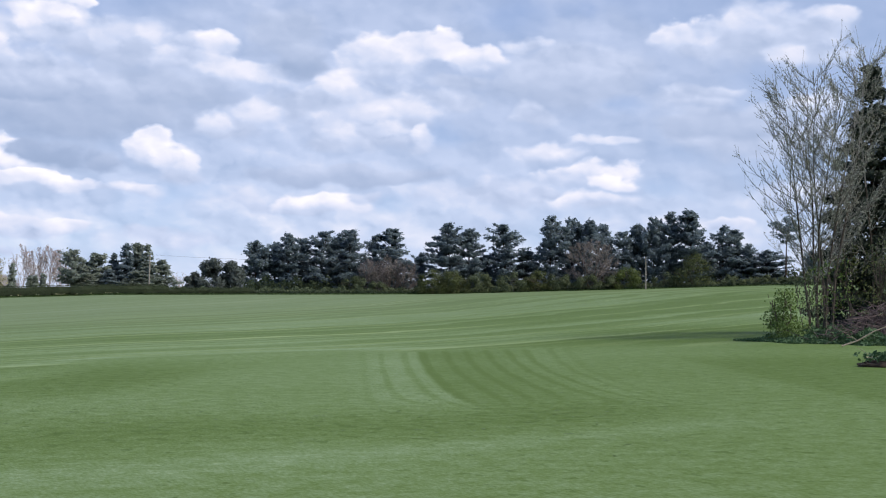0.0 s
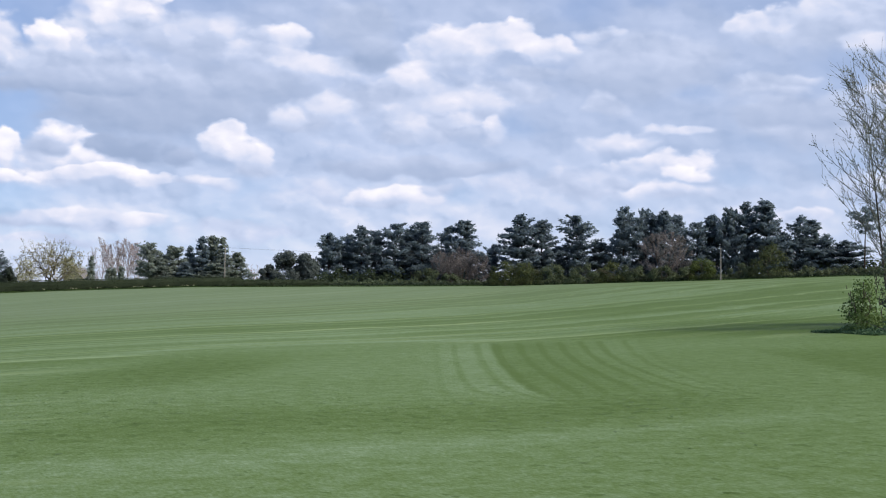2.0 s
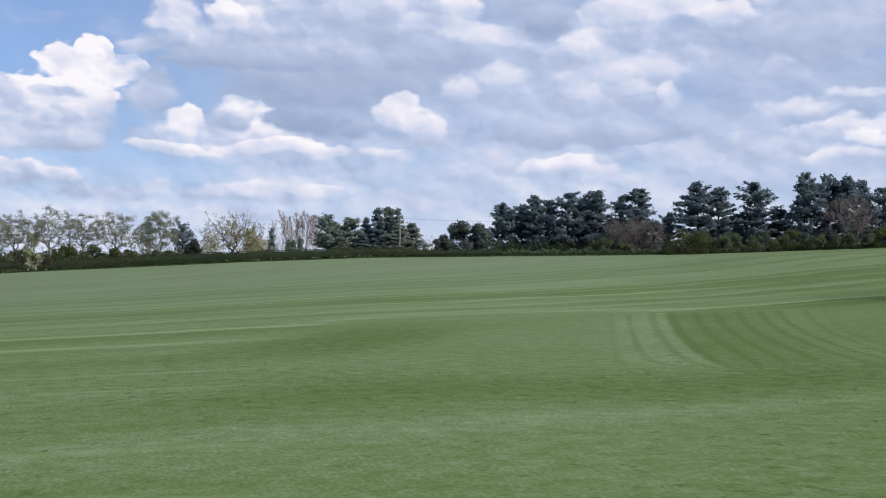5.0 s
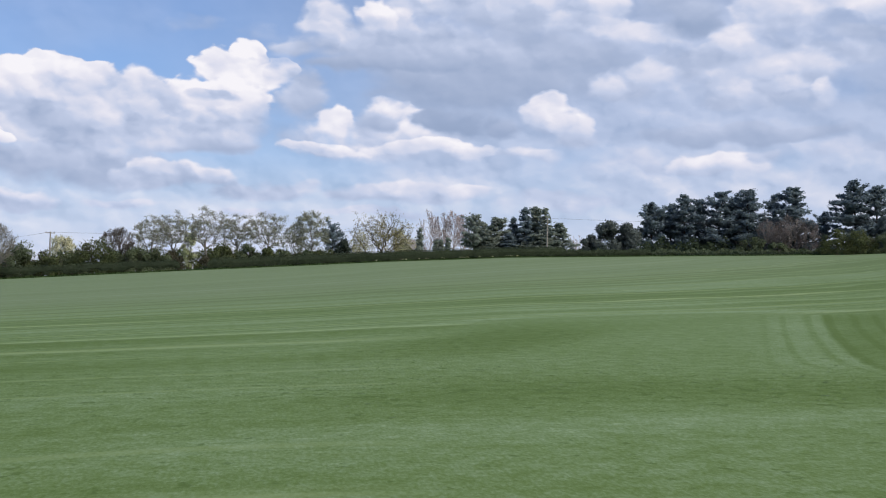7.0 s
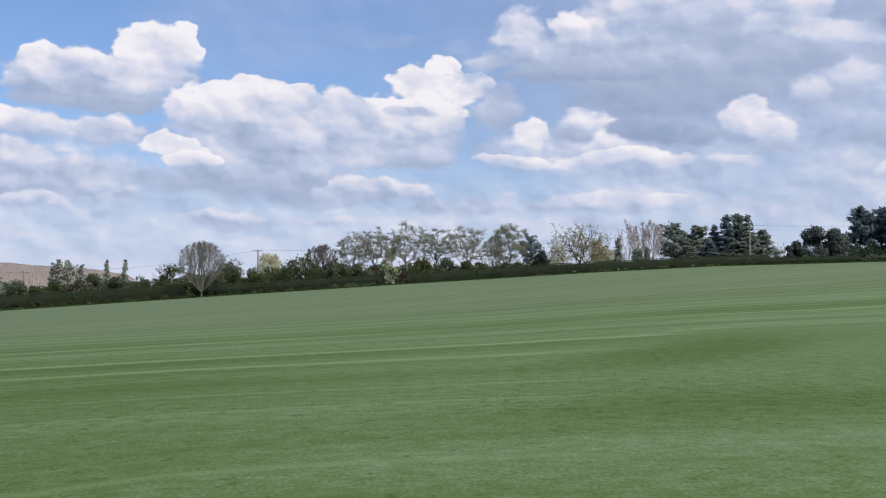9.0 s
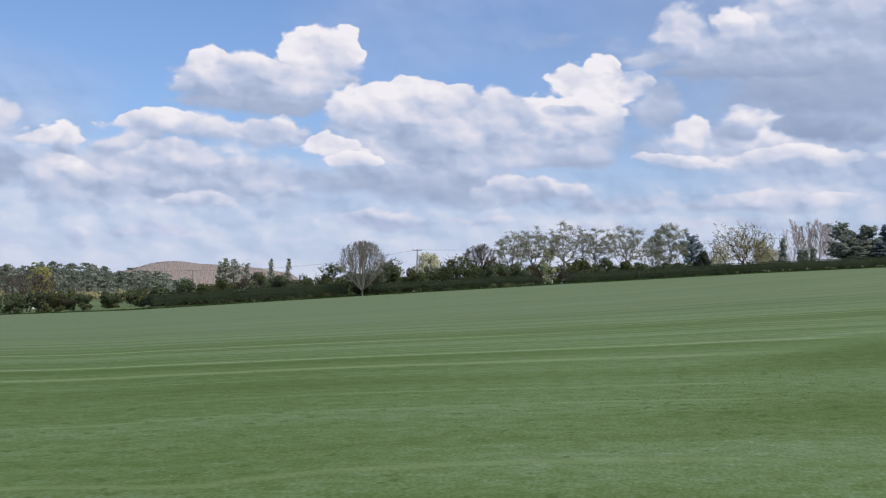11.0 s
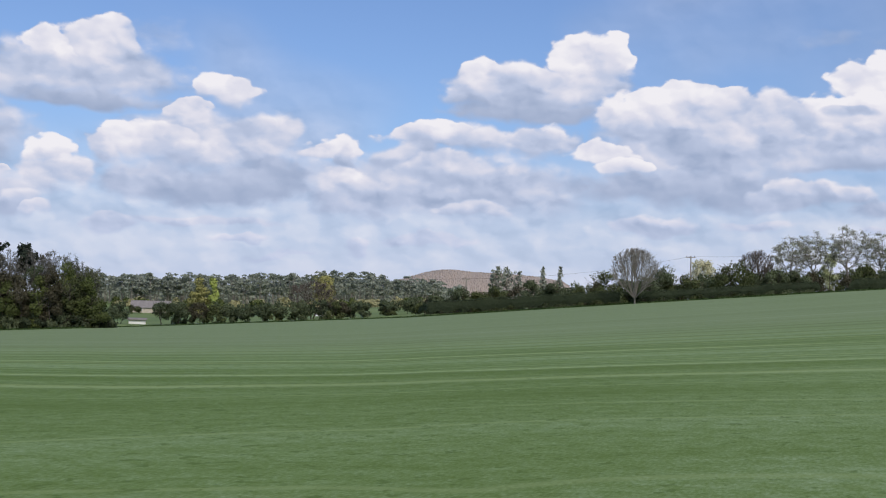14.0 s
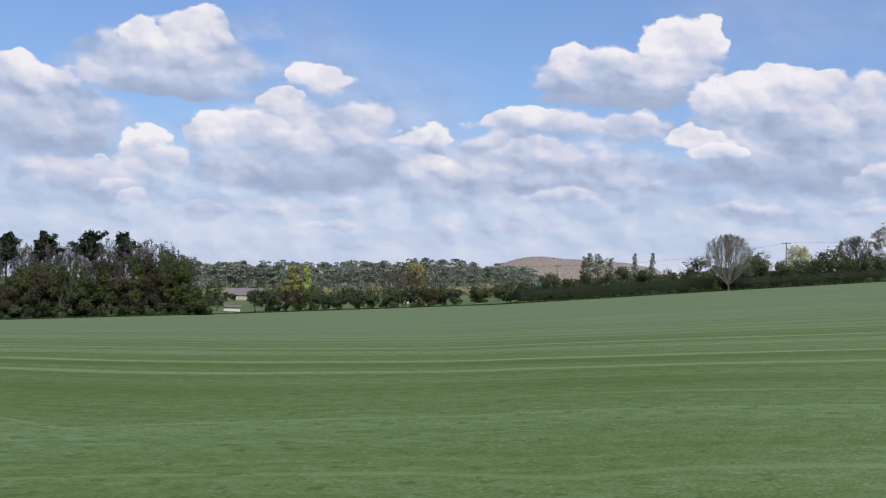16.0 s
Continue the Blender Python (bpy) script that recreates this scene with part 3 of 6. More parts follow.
def at(az, r, lift=0.0):
    return Vector((-r * math.sin(radians(az)), r * math.cos(radians(az)), float(height(r, az)) + lift))


def ground_at(x, y):
    return height(np.hypot(x, y), np.degrees(np.arctan2(-np.asarray(x, float), np.asarray(y, float))))


def mesh_of(name, verts, faces, normals=None):
    me = bpy.data.meshes.new(name)
    me.from_pydata(verts if isinstance(verts, list) else verts.tolist(), [], faces if isinstance(faces, list) else faces.tolist())
    if normals is not None:
        me.shade_smooth()
        me.normals_split_custom_set_from_vertices(normals)
    return me


def smoothstep(x, a, b):
    t = np.clip((x - a) / (b - a), 0, 1)
    return t * t * (3 - 2 * t)


def mowing(R, A, x, y):
    """The mower's curved course round the hill, as a distance across the swaths; distance along; field or rough; turning place."""
    # swaths run north-east near the viewer and bend round to the north farther up the hill
    u, v = (np.clip(A, -20, 75) - 29) / 30, np.clip(np.log(np.maximum(R, 1) / 50), -1.5, 1.65)
    swath = R * np.exp(u * (0.289 + 0.340 * v + 0.122 * v * v) + u * u * (-0.186 - 0.160 * v + 0.065 * v * v) + u ** 3 * (-0.076 - 0.094 * v))
    # beyond the turning the swaths run straight on across the field
    straight = 1.03 * R * np.cos(np.radians(A - 36))
    out = np.maximum(smoothstep(A, 60, 76), 1 - smoothstep(A, -27, -16))
    out = np.maximum(out, 1 - smoothstep(R, 4 + 5 * smoothstep(A, 40, 52), 9 + 13 * smoothstep(A, 40, 52)))
    swath = swath * (1 - out) + straight * out
    # the turning place below a curved seam, and the bowed lines along which the mower came down the slope
    seam = np.interp(A, [-30, -18.9, -12.7, -5.4, 1.1, 7, 13, 19, 24], [40, 51.8, 58.4, 60.5, 57.8, 53.5, 48, 39, 30])
    zone = smoothstep(seam - R, -0.5, 2.5) * (1 - smoothstep(A, 15, 24)) * smoothstep(A, -26, -20)
    bow = np.interp(R, [22, 25, 27, 30, 33, 38, 45, 55], [4.2, 2.6, 1.8, 1.2, 0.85, 0.42, 0.15, 0.0])
    arc = A + bow
    for _ in range(4):
        arc = A + bow * np.clip(1 + (1.1 - arc) * 0.36, 0.2, 2.6)
    turning = smoothstep(R, 22.5, 28) * (1 - smoothstep(R, seam - 5, seam - 1.5)) * (1 - smoothstep(arc, 3.5, 6.5)) * smoothstep(arc, -7, -3.5)
    field = 1 - smoothstep(R, wrap_profile(EDGE, A) - 1.0, wrap_profile(EDGE, A))
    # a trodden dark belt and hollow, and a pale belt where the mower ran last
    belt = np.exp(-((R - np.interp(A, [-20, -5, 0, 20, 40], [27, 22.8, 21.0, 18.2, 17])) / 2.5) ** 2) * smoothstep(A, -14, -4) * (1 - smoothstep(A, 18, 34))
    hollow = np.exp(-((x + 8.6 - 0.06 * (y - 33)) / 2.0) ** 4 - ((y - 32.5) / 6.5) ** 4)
    pale = np.exp(-((R - np.interp(A, [-15, -1.5, 12, 24, 36, 70], [22, 17.3, 14.6, 13.6, 12.8, 12.4])) / 0.8) ** 2) * (1 - smoothstep(A, 26, 46)) * smoothstep(A, -16, -11)
    crest = np.exp(-((R - seam - 1.2) / 1.3) ** 2) * smoothstep(A, -6, 0) * (1 - smoothstep(A, 17, 22))
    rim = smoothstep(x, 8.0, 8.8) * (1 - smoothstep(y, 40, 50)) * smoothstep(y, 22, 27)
    # shade left of the thicket, painted as a darker patch of turf
    thicket_shade = smoothstep(-A, 3, 11) * smoothstep(R, 60, 66) * (1 - smoothstep(R, 78, 105))
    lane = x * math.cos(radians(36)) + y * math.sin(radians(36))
    # the last two terms darken the near left and the right of the field
    return swath, lane, field, turning, arc, zone, 0.40 * pale - 0.62 * belt - 0.68 * hollow + 0.5 * crest - 0.50 * rim - 0.85 * thicket_shade - 0.32 * smoothstep(A, 18, 48) * (1 - smoothstep(R, 26, 60)) - 0.22 * (1 - smoothstep(A, -8, 8))


def build_ground():
    az = np.concatenate([np.arange(-27, 78, 0.35), np.arange(78, 333, 3.0)])
    r = np.concatenate([[0.4, 1, 2, 4, 6], np.arange(8, 60, 0.5), np.arange(60, 140, 1.0), np.arange(140, 360, 2.5), np.geomspace(365, 4500, 34)])
    A, R = np.meshgrid(az, r)
    x, y = -R * np.sin(np.radians(A)), R * np.cos(np.radians(A))
    z = height(R, A)
    n, m = len(az), len(r)
    verts = np.stack([x, y, z], -1).reshape(-1, 3)
    i, j = np.meshgrid(np.arange(n), np.arange(m - 1))
    a, b = j * n + i, j * n + (i + 1) % n
    faces = np.stack([a, a + n, b + n, b], -1).reshape(-1, 4)
    verts = np.vstack([verts, [[0, 0, 0]]])
    cap = [[len(verts) - 1, int(q), int((q + 1) % n)] for q in range(n)]
    me = mesh_of("ground", verts, faces.tolist() + cap)
    swath, lane, field, turning, arc, zone, wear_and_shade = mowing(R, np.where(A > 180, A - 360, A), x, y)
    for name, values in (("swath", swath), ("lane", lane), ("field", field), ("turning", turning), ("arc", arc), ("zone", zone), ("wear_and_shade", wear_and_shade)):
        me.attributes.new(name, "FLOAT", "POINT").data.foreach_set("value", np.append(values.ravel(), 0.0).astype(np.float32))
    me.shade_smooth()
    me.materials.append(TURF)
    return tagged(new("ground", me), "mown green turf field rising over a gentle hill", "ground", kind="structure")


build_ground()

# ---- makers of plants ----


def part(name, geometry, mat, parent, label=""):
    """Links (verts, faces) or a bmesh as one mesh under a thing or a part."""
    if isinstance(geometry, bmesh.types.BMesh):
        me = bpy.data.meshes.new(name)
        geometry.to_mesh(me)
        geometry.free()
    else:
        me = mesh_of(name, *geometry)
    me.materials.append(mat)
    ob = new(name, me)
    ob.parent = parent
    return tagged(ob, label)


def thing(name, label, category, where, group="", turn=0.0, size=1.0):
    ob = new(name)
    ob.empty_display_size = 0.5
    ob.matrix_basis = Matrix.LocRotScale(where, Euler((0, 0, turn)), (size, size, size))
    return tagged(ob, label, category, group)


def tubes(segs, sides=4):
    """Tapered prisms along rows of x0 y0 z0 r0 x1 y1 z1 r1."""
    s = np.asarray(segs, float)
    a, b = s[:, 0:3], s[:, 4:7]
    d = b - a
    d /= np.maximum(np.linalg.norm(d, axis=1, keepdims=True), 1e-9)
    ref = np.where(np.abs(d[:, 2:3]) > 0.9, [[1.0, 0, 0]], [[0, 0, 1.0]])
    u = np.cross(d, ref)
    u /= np.linalg.norm(u, axis=1, keepdims=True)
    v = np.cross(d, u)
    ang = np.arange(sides) * 2 * np.pi / sides
    ring = u[:, None, :] * np.cos(ang)[None, :, None] + v[:, None, :] * np.sin(ang)[None, :, None]
    lo = a[:, None, :] + ring * s[:, 3][:, None, None]
    hi = b[:, None, :] + ring * s[:, 7][:, None, None]
    verts = np.concatenate([lo, hi], 1).reshape(-1, 3)
    base = np.arange(len(s))[:, None] * 2 * sides
    q = np.arange(sides)
    faces = np.stack([base + q, base + (q + 1) % sides, base + sides + (q + 1) % sides, base + sides + q], -1).reshape(-1, 4)
    return verts, faces


def cards(points, size, rng, flat=0.0, long=1.6, out=None):
    """Small bent leaf sprays, one at each place. flat: 1 lies level, 0 any way. out: the way that the clump's surface faces at each
    place; with it the sprays shade together as one leafy surface."""
    p = np.asarray(points, float)
    n = len(p)
    d = rng.normal(size=(n, 3))
    d[:, 2] *= 1 - flat * 0.8
    d /= np.linalg.norm(d, axis=1, keepdims=True)
    e = np.cross(d, rng.normal(size=(n, 3)) * [1 - flat * 0.7, 1 - flat * 0.7, 1])
    e /= np.maximum(np.linalg.norm(e, axis=1, keepdims=True), 1e-9)
    up = np.cross(d, e)
    w = (size * rng.uniform(0.6, 1.4, n))[:, None]
    tip, back = p + d * w * long * 0.5, p - d * w * long * 0.5
    left = p + e * w * 0.5 + up * w * 0.15
    right = p - e * w * 0.5 + up * w * 0.15
    verts = np.stack([back, left, tip, right], 1).reshape(-1, 3)
    base = np.arange(n)[:, None] * 4
    if out is None:
        return verts, np.concatenate([base + [0, 1, 2], base + [0, 2, 3]], 0)
    out = np.asarray(out, float)
    out = out / np.maximum(np.linalg.norm(out, axis=1, keepdims=True), 1e-9)
    face = np.cross(left - back, tip - back)
    face /= np.maximum(np.linalg.norm(face, axis=1, keepdims=True), 1e-9)
    turn = (face * out).sum(1) < 0
    face[turn] *= -1
    one = np.where(turn[:, None], base + [0, 2, 1], base + [0, 1, 2])
    two = np.where(turn[:, None], base + [0, 3, 2], base + [0, 2, 3])
    ways = out * 0.8 + face * 0.45
    ways /= np.linalg.norm(ways, axis=1, keepdims=True)
    return verts, np.concatenate([one, two], 0), np.repeat(ways, 4, 0)


def branching(rng, h, levels=4, fork=(3, 4), first=0.25, spread=0.7, lean_up=0.35, ratio=0.68, r0=None, stems=1, wander=0.12, thin=0.02, trunk=0.34):
    """Grows a bare tree of about height h from the origin. Returns its segments, and the ends of the last twigs."""
    segs, ends = [], []
    r0 = r0 or h * 0.018

    def grow(p, d, length, rad, level):
        steps = 4 if level < 2 else 3
        q, way = p.copy(), d.copy()
        places = []
        for i in range(steps):
            way = way + rng.normal(size=3) * wander + np.array([0, 0, lean_up * 0.12])
            way /= np.linalg.norm(way)
            nx = q + way * length / steps
            ra, rb = rad * (1 - 0.5 * i / steps), rad * (1 - 0.5 * (i + 1) / steps)
            segs.append((*q, ra, *nx, rb))
            q = nx
            places.append((q.copy(), way.copy(), rb))
        if level >= levels:
            ends.append(q)
            return
        k = rng.integers(fork[0], fork[1] + 1)
        for i in range(k):
            f = i / max(1, k - 1)
            at_ = places[-1] if i == 0 else places[int(rng.integers(max(0, int(steps * first)), steps))]
            side = rng.normal(size=3)
            side -= side.dot(at_[1]) * at_[1]
            side /= max(np.linalg.norm(side), 1e-6)
            sp = spread * (0.4 if i == 0 else rng.uniform(0.7, 1.25))
            nd = at_[1] * math.cos(sp) + side * math.sin(sp) + np.array([0, 0, lean_up * 0.35])
            nd /= np.linalg.norm(nd)
            grow(at_[0], nd, length * ratio * rng.uniform(0.8, 1.15), max(at_[2] * (0.8 if i == 0 else 0.62), thin), level + 1)

    for s in range(stems):
        a = rng.uniform(0, 2 * math.pi)
        tilt = 0.0 if stems == 1 else rng.uniform(0.08, 0.35)
        d = np.array([math.cos(a) * math.sin(tilt), math.sin(a) * math.sin(tilt), math.cos(tilt)])
        grow(np.array([math.cos(a) * 0.2 * (stems > 1), math.sin(a) * 0.2 * (stems > 1), -0.15]), d, h * trunk, r0 * (1 if stems == 1 else 0.7), 0)
    segs, ends = np.array(segs), np.array(ends)
    k = h / max(segs[:, 6].max(), 0.1)
    segs[:, [0, 1, 2, 4, 5, 6]] *= k
    return segs, ends * k


def crown_tree(rng, h, w, n=350, base=0.25, tip=0.02, stems=1, pull=0.45, splay=0.5, jitter=0.12, shell=0.45):
    """A bare tree whose twigs fill an egg-shaped crown: every twig end joins the nearest wood, and wood thickens with the twigs it carries.
    Returns segments as tubes() takes them."""
    cap = 2 * n + 6 * stems + 4
    pts, way, parent = np.zeros((cap, 3)), np.zeros(cap), np.full(cap, -1)
    pts[0, 2], used = -0.15, [1]

    def add(p, par):
        i = used[0]
        pts[i], parent[i] = p, par
        way[i] = way[par] + np.sqrt(((p - pts[par]) ** 2).sum())
        used[0] += 1
        return i

    for s in range(stems):
        a = s * 2 * math.pi / stems + rng.uniform(-0.4, 0.4)
        last, reach = 0, (0.0 if stems == 1 else splay * w * 0.5 * rng.uniform(0.5, 1.0))
        top = h * (base + (0.18 if stems == 1 else rng.uniform(0.1, 0.4)))
        for i in range(1, 6):
            f = i / 5
            last = add(np.array([math.cos(a) * reach * f ** 1.3, math.sin(a) * reach * f ** 1.3, top * f]) + rng.normal(size=3) * [0.02 * h, 0.02 * h, 0] * f * jitter * 5, last)
    e = rng.normal(size=(n, 3))
    e /= np.linalg.norm(e, axis=1, keepdims=True)
    e *= rng.uniform(0, 1, (n, 1)) ** shell
    lump = 1 + 0.26 * np.sin(e[:, 0:1] * 5 + rng.uniform(0, 6)) * np.cos(e[:, 1:2] * 4 + rng.uniform(0, 6)) + 0.10 * np.sin(e[:, 2:3] * 9 + e[:, 0:1] * 7)
    e = e * lump * [w / 2, w / 2, h * (1 - base) / 2] + [0, 0, h * (1 + base) / 2]
    e = e[e[:, 2] > h * base * 0.8]
    e[:, 2] *= h / e[:, 2].max()
    e = e[np.argsort(np.linalg.norm(e - [0, 0, h * base], axis=1))]
    for q in e:
        u = used[0]
        off = pts[:u] - q
        j = int(np.argmin(np.sqrt((off * off).sum(1)) + pull * way[:u] + 3.0 * np.maximum(0, off[:, 2] - 0.02 * h)))
        gap = float(np.linalg.norm(q - pts[j]))
        m = add((pts[j] + q) / 2 + rng.normal(size=3) * gap * jitter + [0, 0, gap * 0.04], j)
        add(q, m)
    u = used[0]
    pts, parent = pts[:u], parent[:u]
    kids = np.bincount(parent[1:], minlength=u)
    load = np.zeros(u)
    for i in range(u - 1, 0, -1):
        load[i] += kids[i] == 0
        load[parent[i]] += load[i]
    rad = tip * np.maximum(load, 1) ** 0.45
    up = parent[1:]
    return np.column_stack([pts[up], np.minimum(rad[up], rad[1:] * 1.5), pts[1:], rad[1:]])


def fit_width(pts_list, width):
    """Scales sideways so that the plant is about as wide as wanted."""
    ext = max(np.percentile(np.abs(p[:, :2]), 97) for p in pts_list)
    return width / 2 / max(ext, 0.05)


def bare_tree(name, label, where, h, w, seed, mat=BARK, twig_mat=None, buds=0, bud_size=0.12, leaf=None, group="", **kw):
    rng = np.random.default_rng(seed)
    segs = crown_tree(rng, h, w, **kw)
    ob = thing(name, label, "tree", where, group)
    big = segs[:, 7] > segs[:, 7].max() * 0.3
    part("trunk", tubes(segs[big], 6), mat, ob)
    tagged(part("twigwork", tubes(segs[~big], 3), twig_mat or mat, ob), kind="stuff")
    if buds:
        ends = np.repeat(segs[~big][:, 4:7], buds, 0)
        tagged(part("foliage", cards(ends + rng.normal(size=ends.shape) * bud_size * 2.0, bud_size, rng), leaf or LEAF_PALE, ob), kind="stuff")
    return ob


def fan_tree(name, label, where, h, w, seed, mat=BARK_GREY, twig_mat=None, stems=1, base=0.2, limbs=9, shoots=9, twigs=5, splay=1.0, curl=0.5, thick=0.012, fork=0.0, group="", buds=0, leaf=None, bud=0.12):
    """A bare tree whose limbs rise fanwise from the trunk, bow upwards and end in sprays of fine twigs; the tips make a rounded dome."""
    rng = np.random.default_rng(seed)
    segs, tips = [], []

    def shoot(p, d, length, r0, r1, bend, steps):
        way = []
        for i in range(steps):
            q = p + d * length / steps
            segs.append((*p, r0 + (r1 - r0) * i / steps, *q, r0 + (r1 - r0) * (i + 1) / steps))
            way.append((q, d))
            d = d + np.array([0, 0, bend / steps]) + rng.normal(size=3) * 0.06
            d, p = d / np.linalg.norm(d), q
        return way

    def room(p, d):
        """How far it is from p along d to the dome that the twig tips fill."""
        c, half = np.array([0, 0, h * (0.5 + base * 0.5)]), np.array([w / 2, w / 2, h * (1 - base) / 2])
        a, b = (p - c) / half, d / half
        qa, qb, qc = (b * b).sum(), (a * b).sum(), (a * a).sum() - 1
        disc = qb * qb - qa * qc
        return max(0.3, (-qb + math.sqrt(disc)) / qa) if disc > 0 else 0.5

    for s in range(stems):
        a, tilt = s * 6.283 / stems + rng.uniform(-0.5, 0.5), (0.06 if stems == 1 else rng.uniform(0.12, 0.4) if fork == 0 else 0.08 + 1.1 * ((s * 0.618) % 1))
        d = np.array([math.cos(a) * math.sin(tilt), math.sin(a) * math.sin(tilt), math.cos(tilt)])
        foot = np.array([math.cos(a), math.sin(a), 0]) * (0.25 if stems > 1 else 0.0) + [0, 0, -0.15]
        tall = h * rng.uniform(0.6, 0.75)
        if fork:
            foot = np.array([0, 0, h * fork])
            tall = room(foot, d) * rng.uniform(0.8, 0.95)
        lead = shoot(foot, d, tall, thick * h, thick * h * 0.25, 0.15, 8)
        for i in range(limbs):
            f = (0.1 if fork else base) + (0.85 if fork else 1 - base) * ((i + rng.uniform(0, 0.9)) / limbs) ** 1.1 * 0.95
            q, d = lead[min(7, int(f * 8))]
            b, lean = i * 2.4 + rng.uniform(-0.4, 0.4), splay * rng.uniform(0.45, 0.95) * (1.1 - 0.6 * f)
            d = np.array([math.cos(b) * math.sin(lean), math.sin(b) * math.sin(lean), math.cos(lean)]) + (d if fork else 0)
            d /= np.linalg.norm(d)
            long = room(q, d) * rng.uniform(0.72, 0.98)
            bough = shoot(q, d, long, thick * h * 0.42 * (1.15 - 0.7 * f), 0.02, curl * 0.5, 5)
            for j in range(shoots):
                g = ((j + rng.uniform(0, 1)) / shoots) ** 0.7
                q2, d2 = bough[min(4, int(g * 5))]
                d3 = d2 + rng.normal(size=3) * 0.45 + [0, 0, 0.25]
                d3 /= np.linalg.norm(d3)
                more = min(room(q2, d3), long * 0.55) * rng.uniform(0.5, 1.0)
                spray = shoot(q2, d3, more, 0.029, 0.018, curl * 0.6, 3)
                for m in range(twigs):
                    q4, d4 = spray[int(rng.integers(0, 3))]
                    d5 = d4 + rng.normal(size=3) * 0.42 + [0, 0, 0.15]
                    tips.append(len(segs))
                    shoot(q4, d5 / np.linalg.norm(d5), min(room(q4, d5), rng.uniform(0.5, 1.3)), 0.019, 0.012, curl * 0.5, 1)
    if fork:
        segs.append((0, 0, -0.2, thick * h * 1.5, 0, 0, h * fork + 0.1, thick * h * 1.2))
    segs = np.array(segs)
    k = h / max(segs[:, 6].max(), 0.1)
    segs[:, [2, 6]] *= k
    ob = thing(name, label, "tree", where, group)
    stout = segs[:, 3] > 0.03
    part("trunk", tubes(segs[stout], 6), mat, ob)
    tagged(part("twigwork", tubes(segs[~stout], 3), twig_mat or mat, ob), kind="stuff")
    if buds:
        t2 = np.repeat(segs[tips], buds, 0)
        g = rng.uniform(0, 1, (len(t2), 1))
        q = t2[:, 0:3] * g + t2[:, 4:7] * (1 - g) + rng.normal(size=(len(t2), 3)) * bud
        tagged(part("foliage", cards(q, bud, rng, out=(q - [0, 0, h * 0.4]) / [w, w, h] + [0, 0, 0.3]), leaf or LEAF_PALE, ob), kind="stuff")
    return ob


def clump_tree(name, label, where, h, w, seed, leaf, mat=BARK, limbs=70, base=0.34, puff=0.75, dense=26, bud=0.15, group="", stems=1, category="tree"):
    """A tree coming into leaf: crooked limbs, each carrying a small cloud of fine twigs and buds."""
    rng = np.random.default_rng(seed)
    segs = crown_tree(rng, h * 0.95, w * 0.9, n=limbs, base=base, tip=0.026, stems=stems, pull=0.3, jitter=0.18, shell=0.33)
    ends = segs[segs[:, 7] < 0.032][:, 4:7]
    n = 7
    e = np.repeat(ends, n, 0)
    d = rng.normal(size=e.shape)
    d[:, 2] = np.abs(d[:, 2]) * 0.8 - 0.1
    d /= np.linalg.norm(d, axis=1, keepdims=True)
    twigs = np.column_stack([e, np.full(len(e), 0.02), e + d * puff * rng.uniform(0.6, 1.3, (len(e), 1)), np.full(len(e), 0.010)])
    q = np.repeat(ends, dense, 0)
    o = rng.normal(size=q.shape)
    o /= np.linalg.norm(o, axis=1, keepdims=True)
    q = q + o * [1.15, 1.15, 0.72] * puff * rng.uniform(0.1, 1.15, (len(q), 1)) ** 0.6 * rng.uniform(0.7, 1.2, (len(q), 1)) + [0, 0, 0.1]
    ob = thing(name, label, category, where, group)
    part("trunk", tubes(segs, 6), mat, ob)
    tagged(part("twigwork", tubes(twigs, 3), mat, ob), kind="stuff")
    tagged(part("crown", cards(q, bud, rng, out=o + [0, 0, 0.5]), leaf, ob), kind="stuff")
    return ob


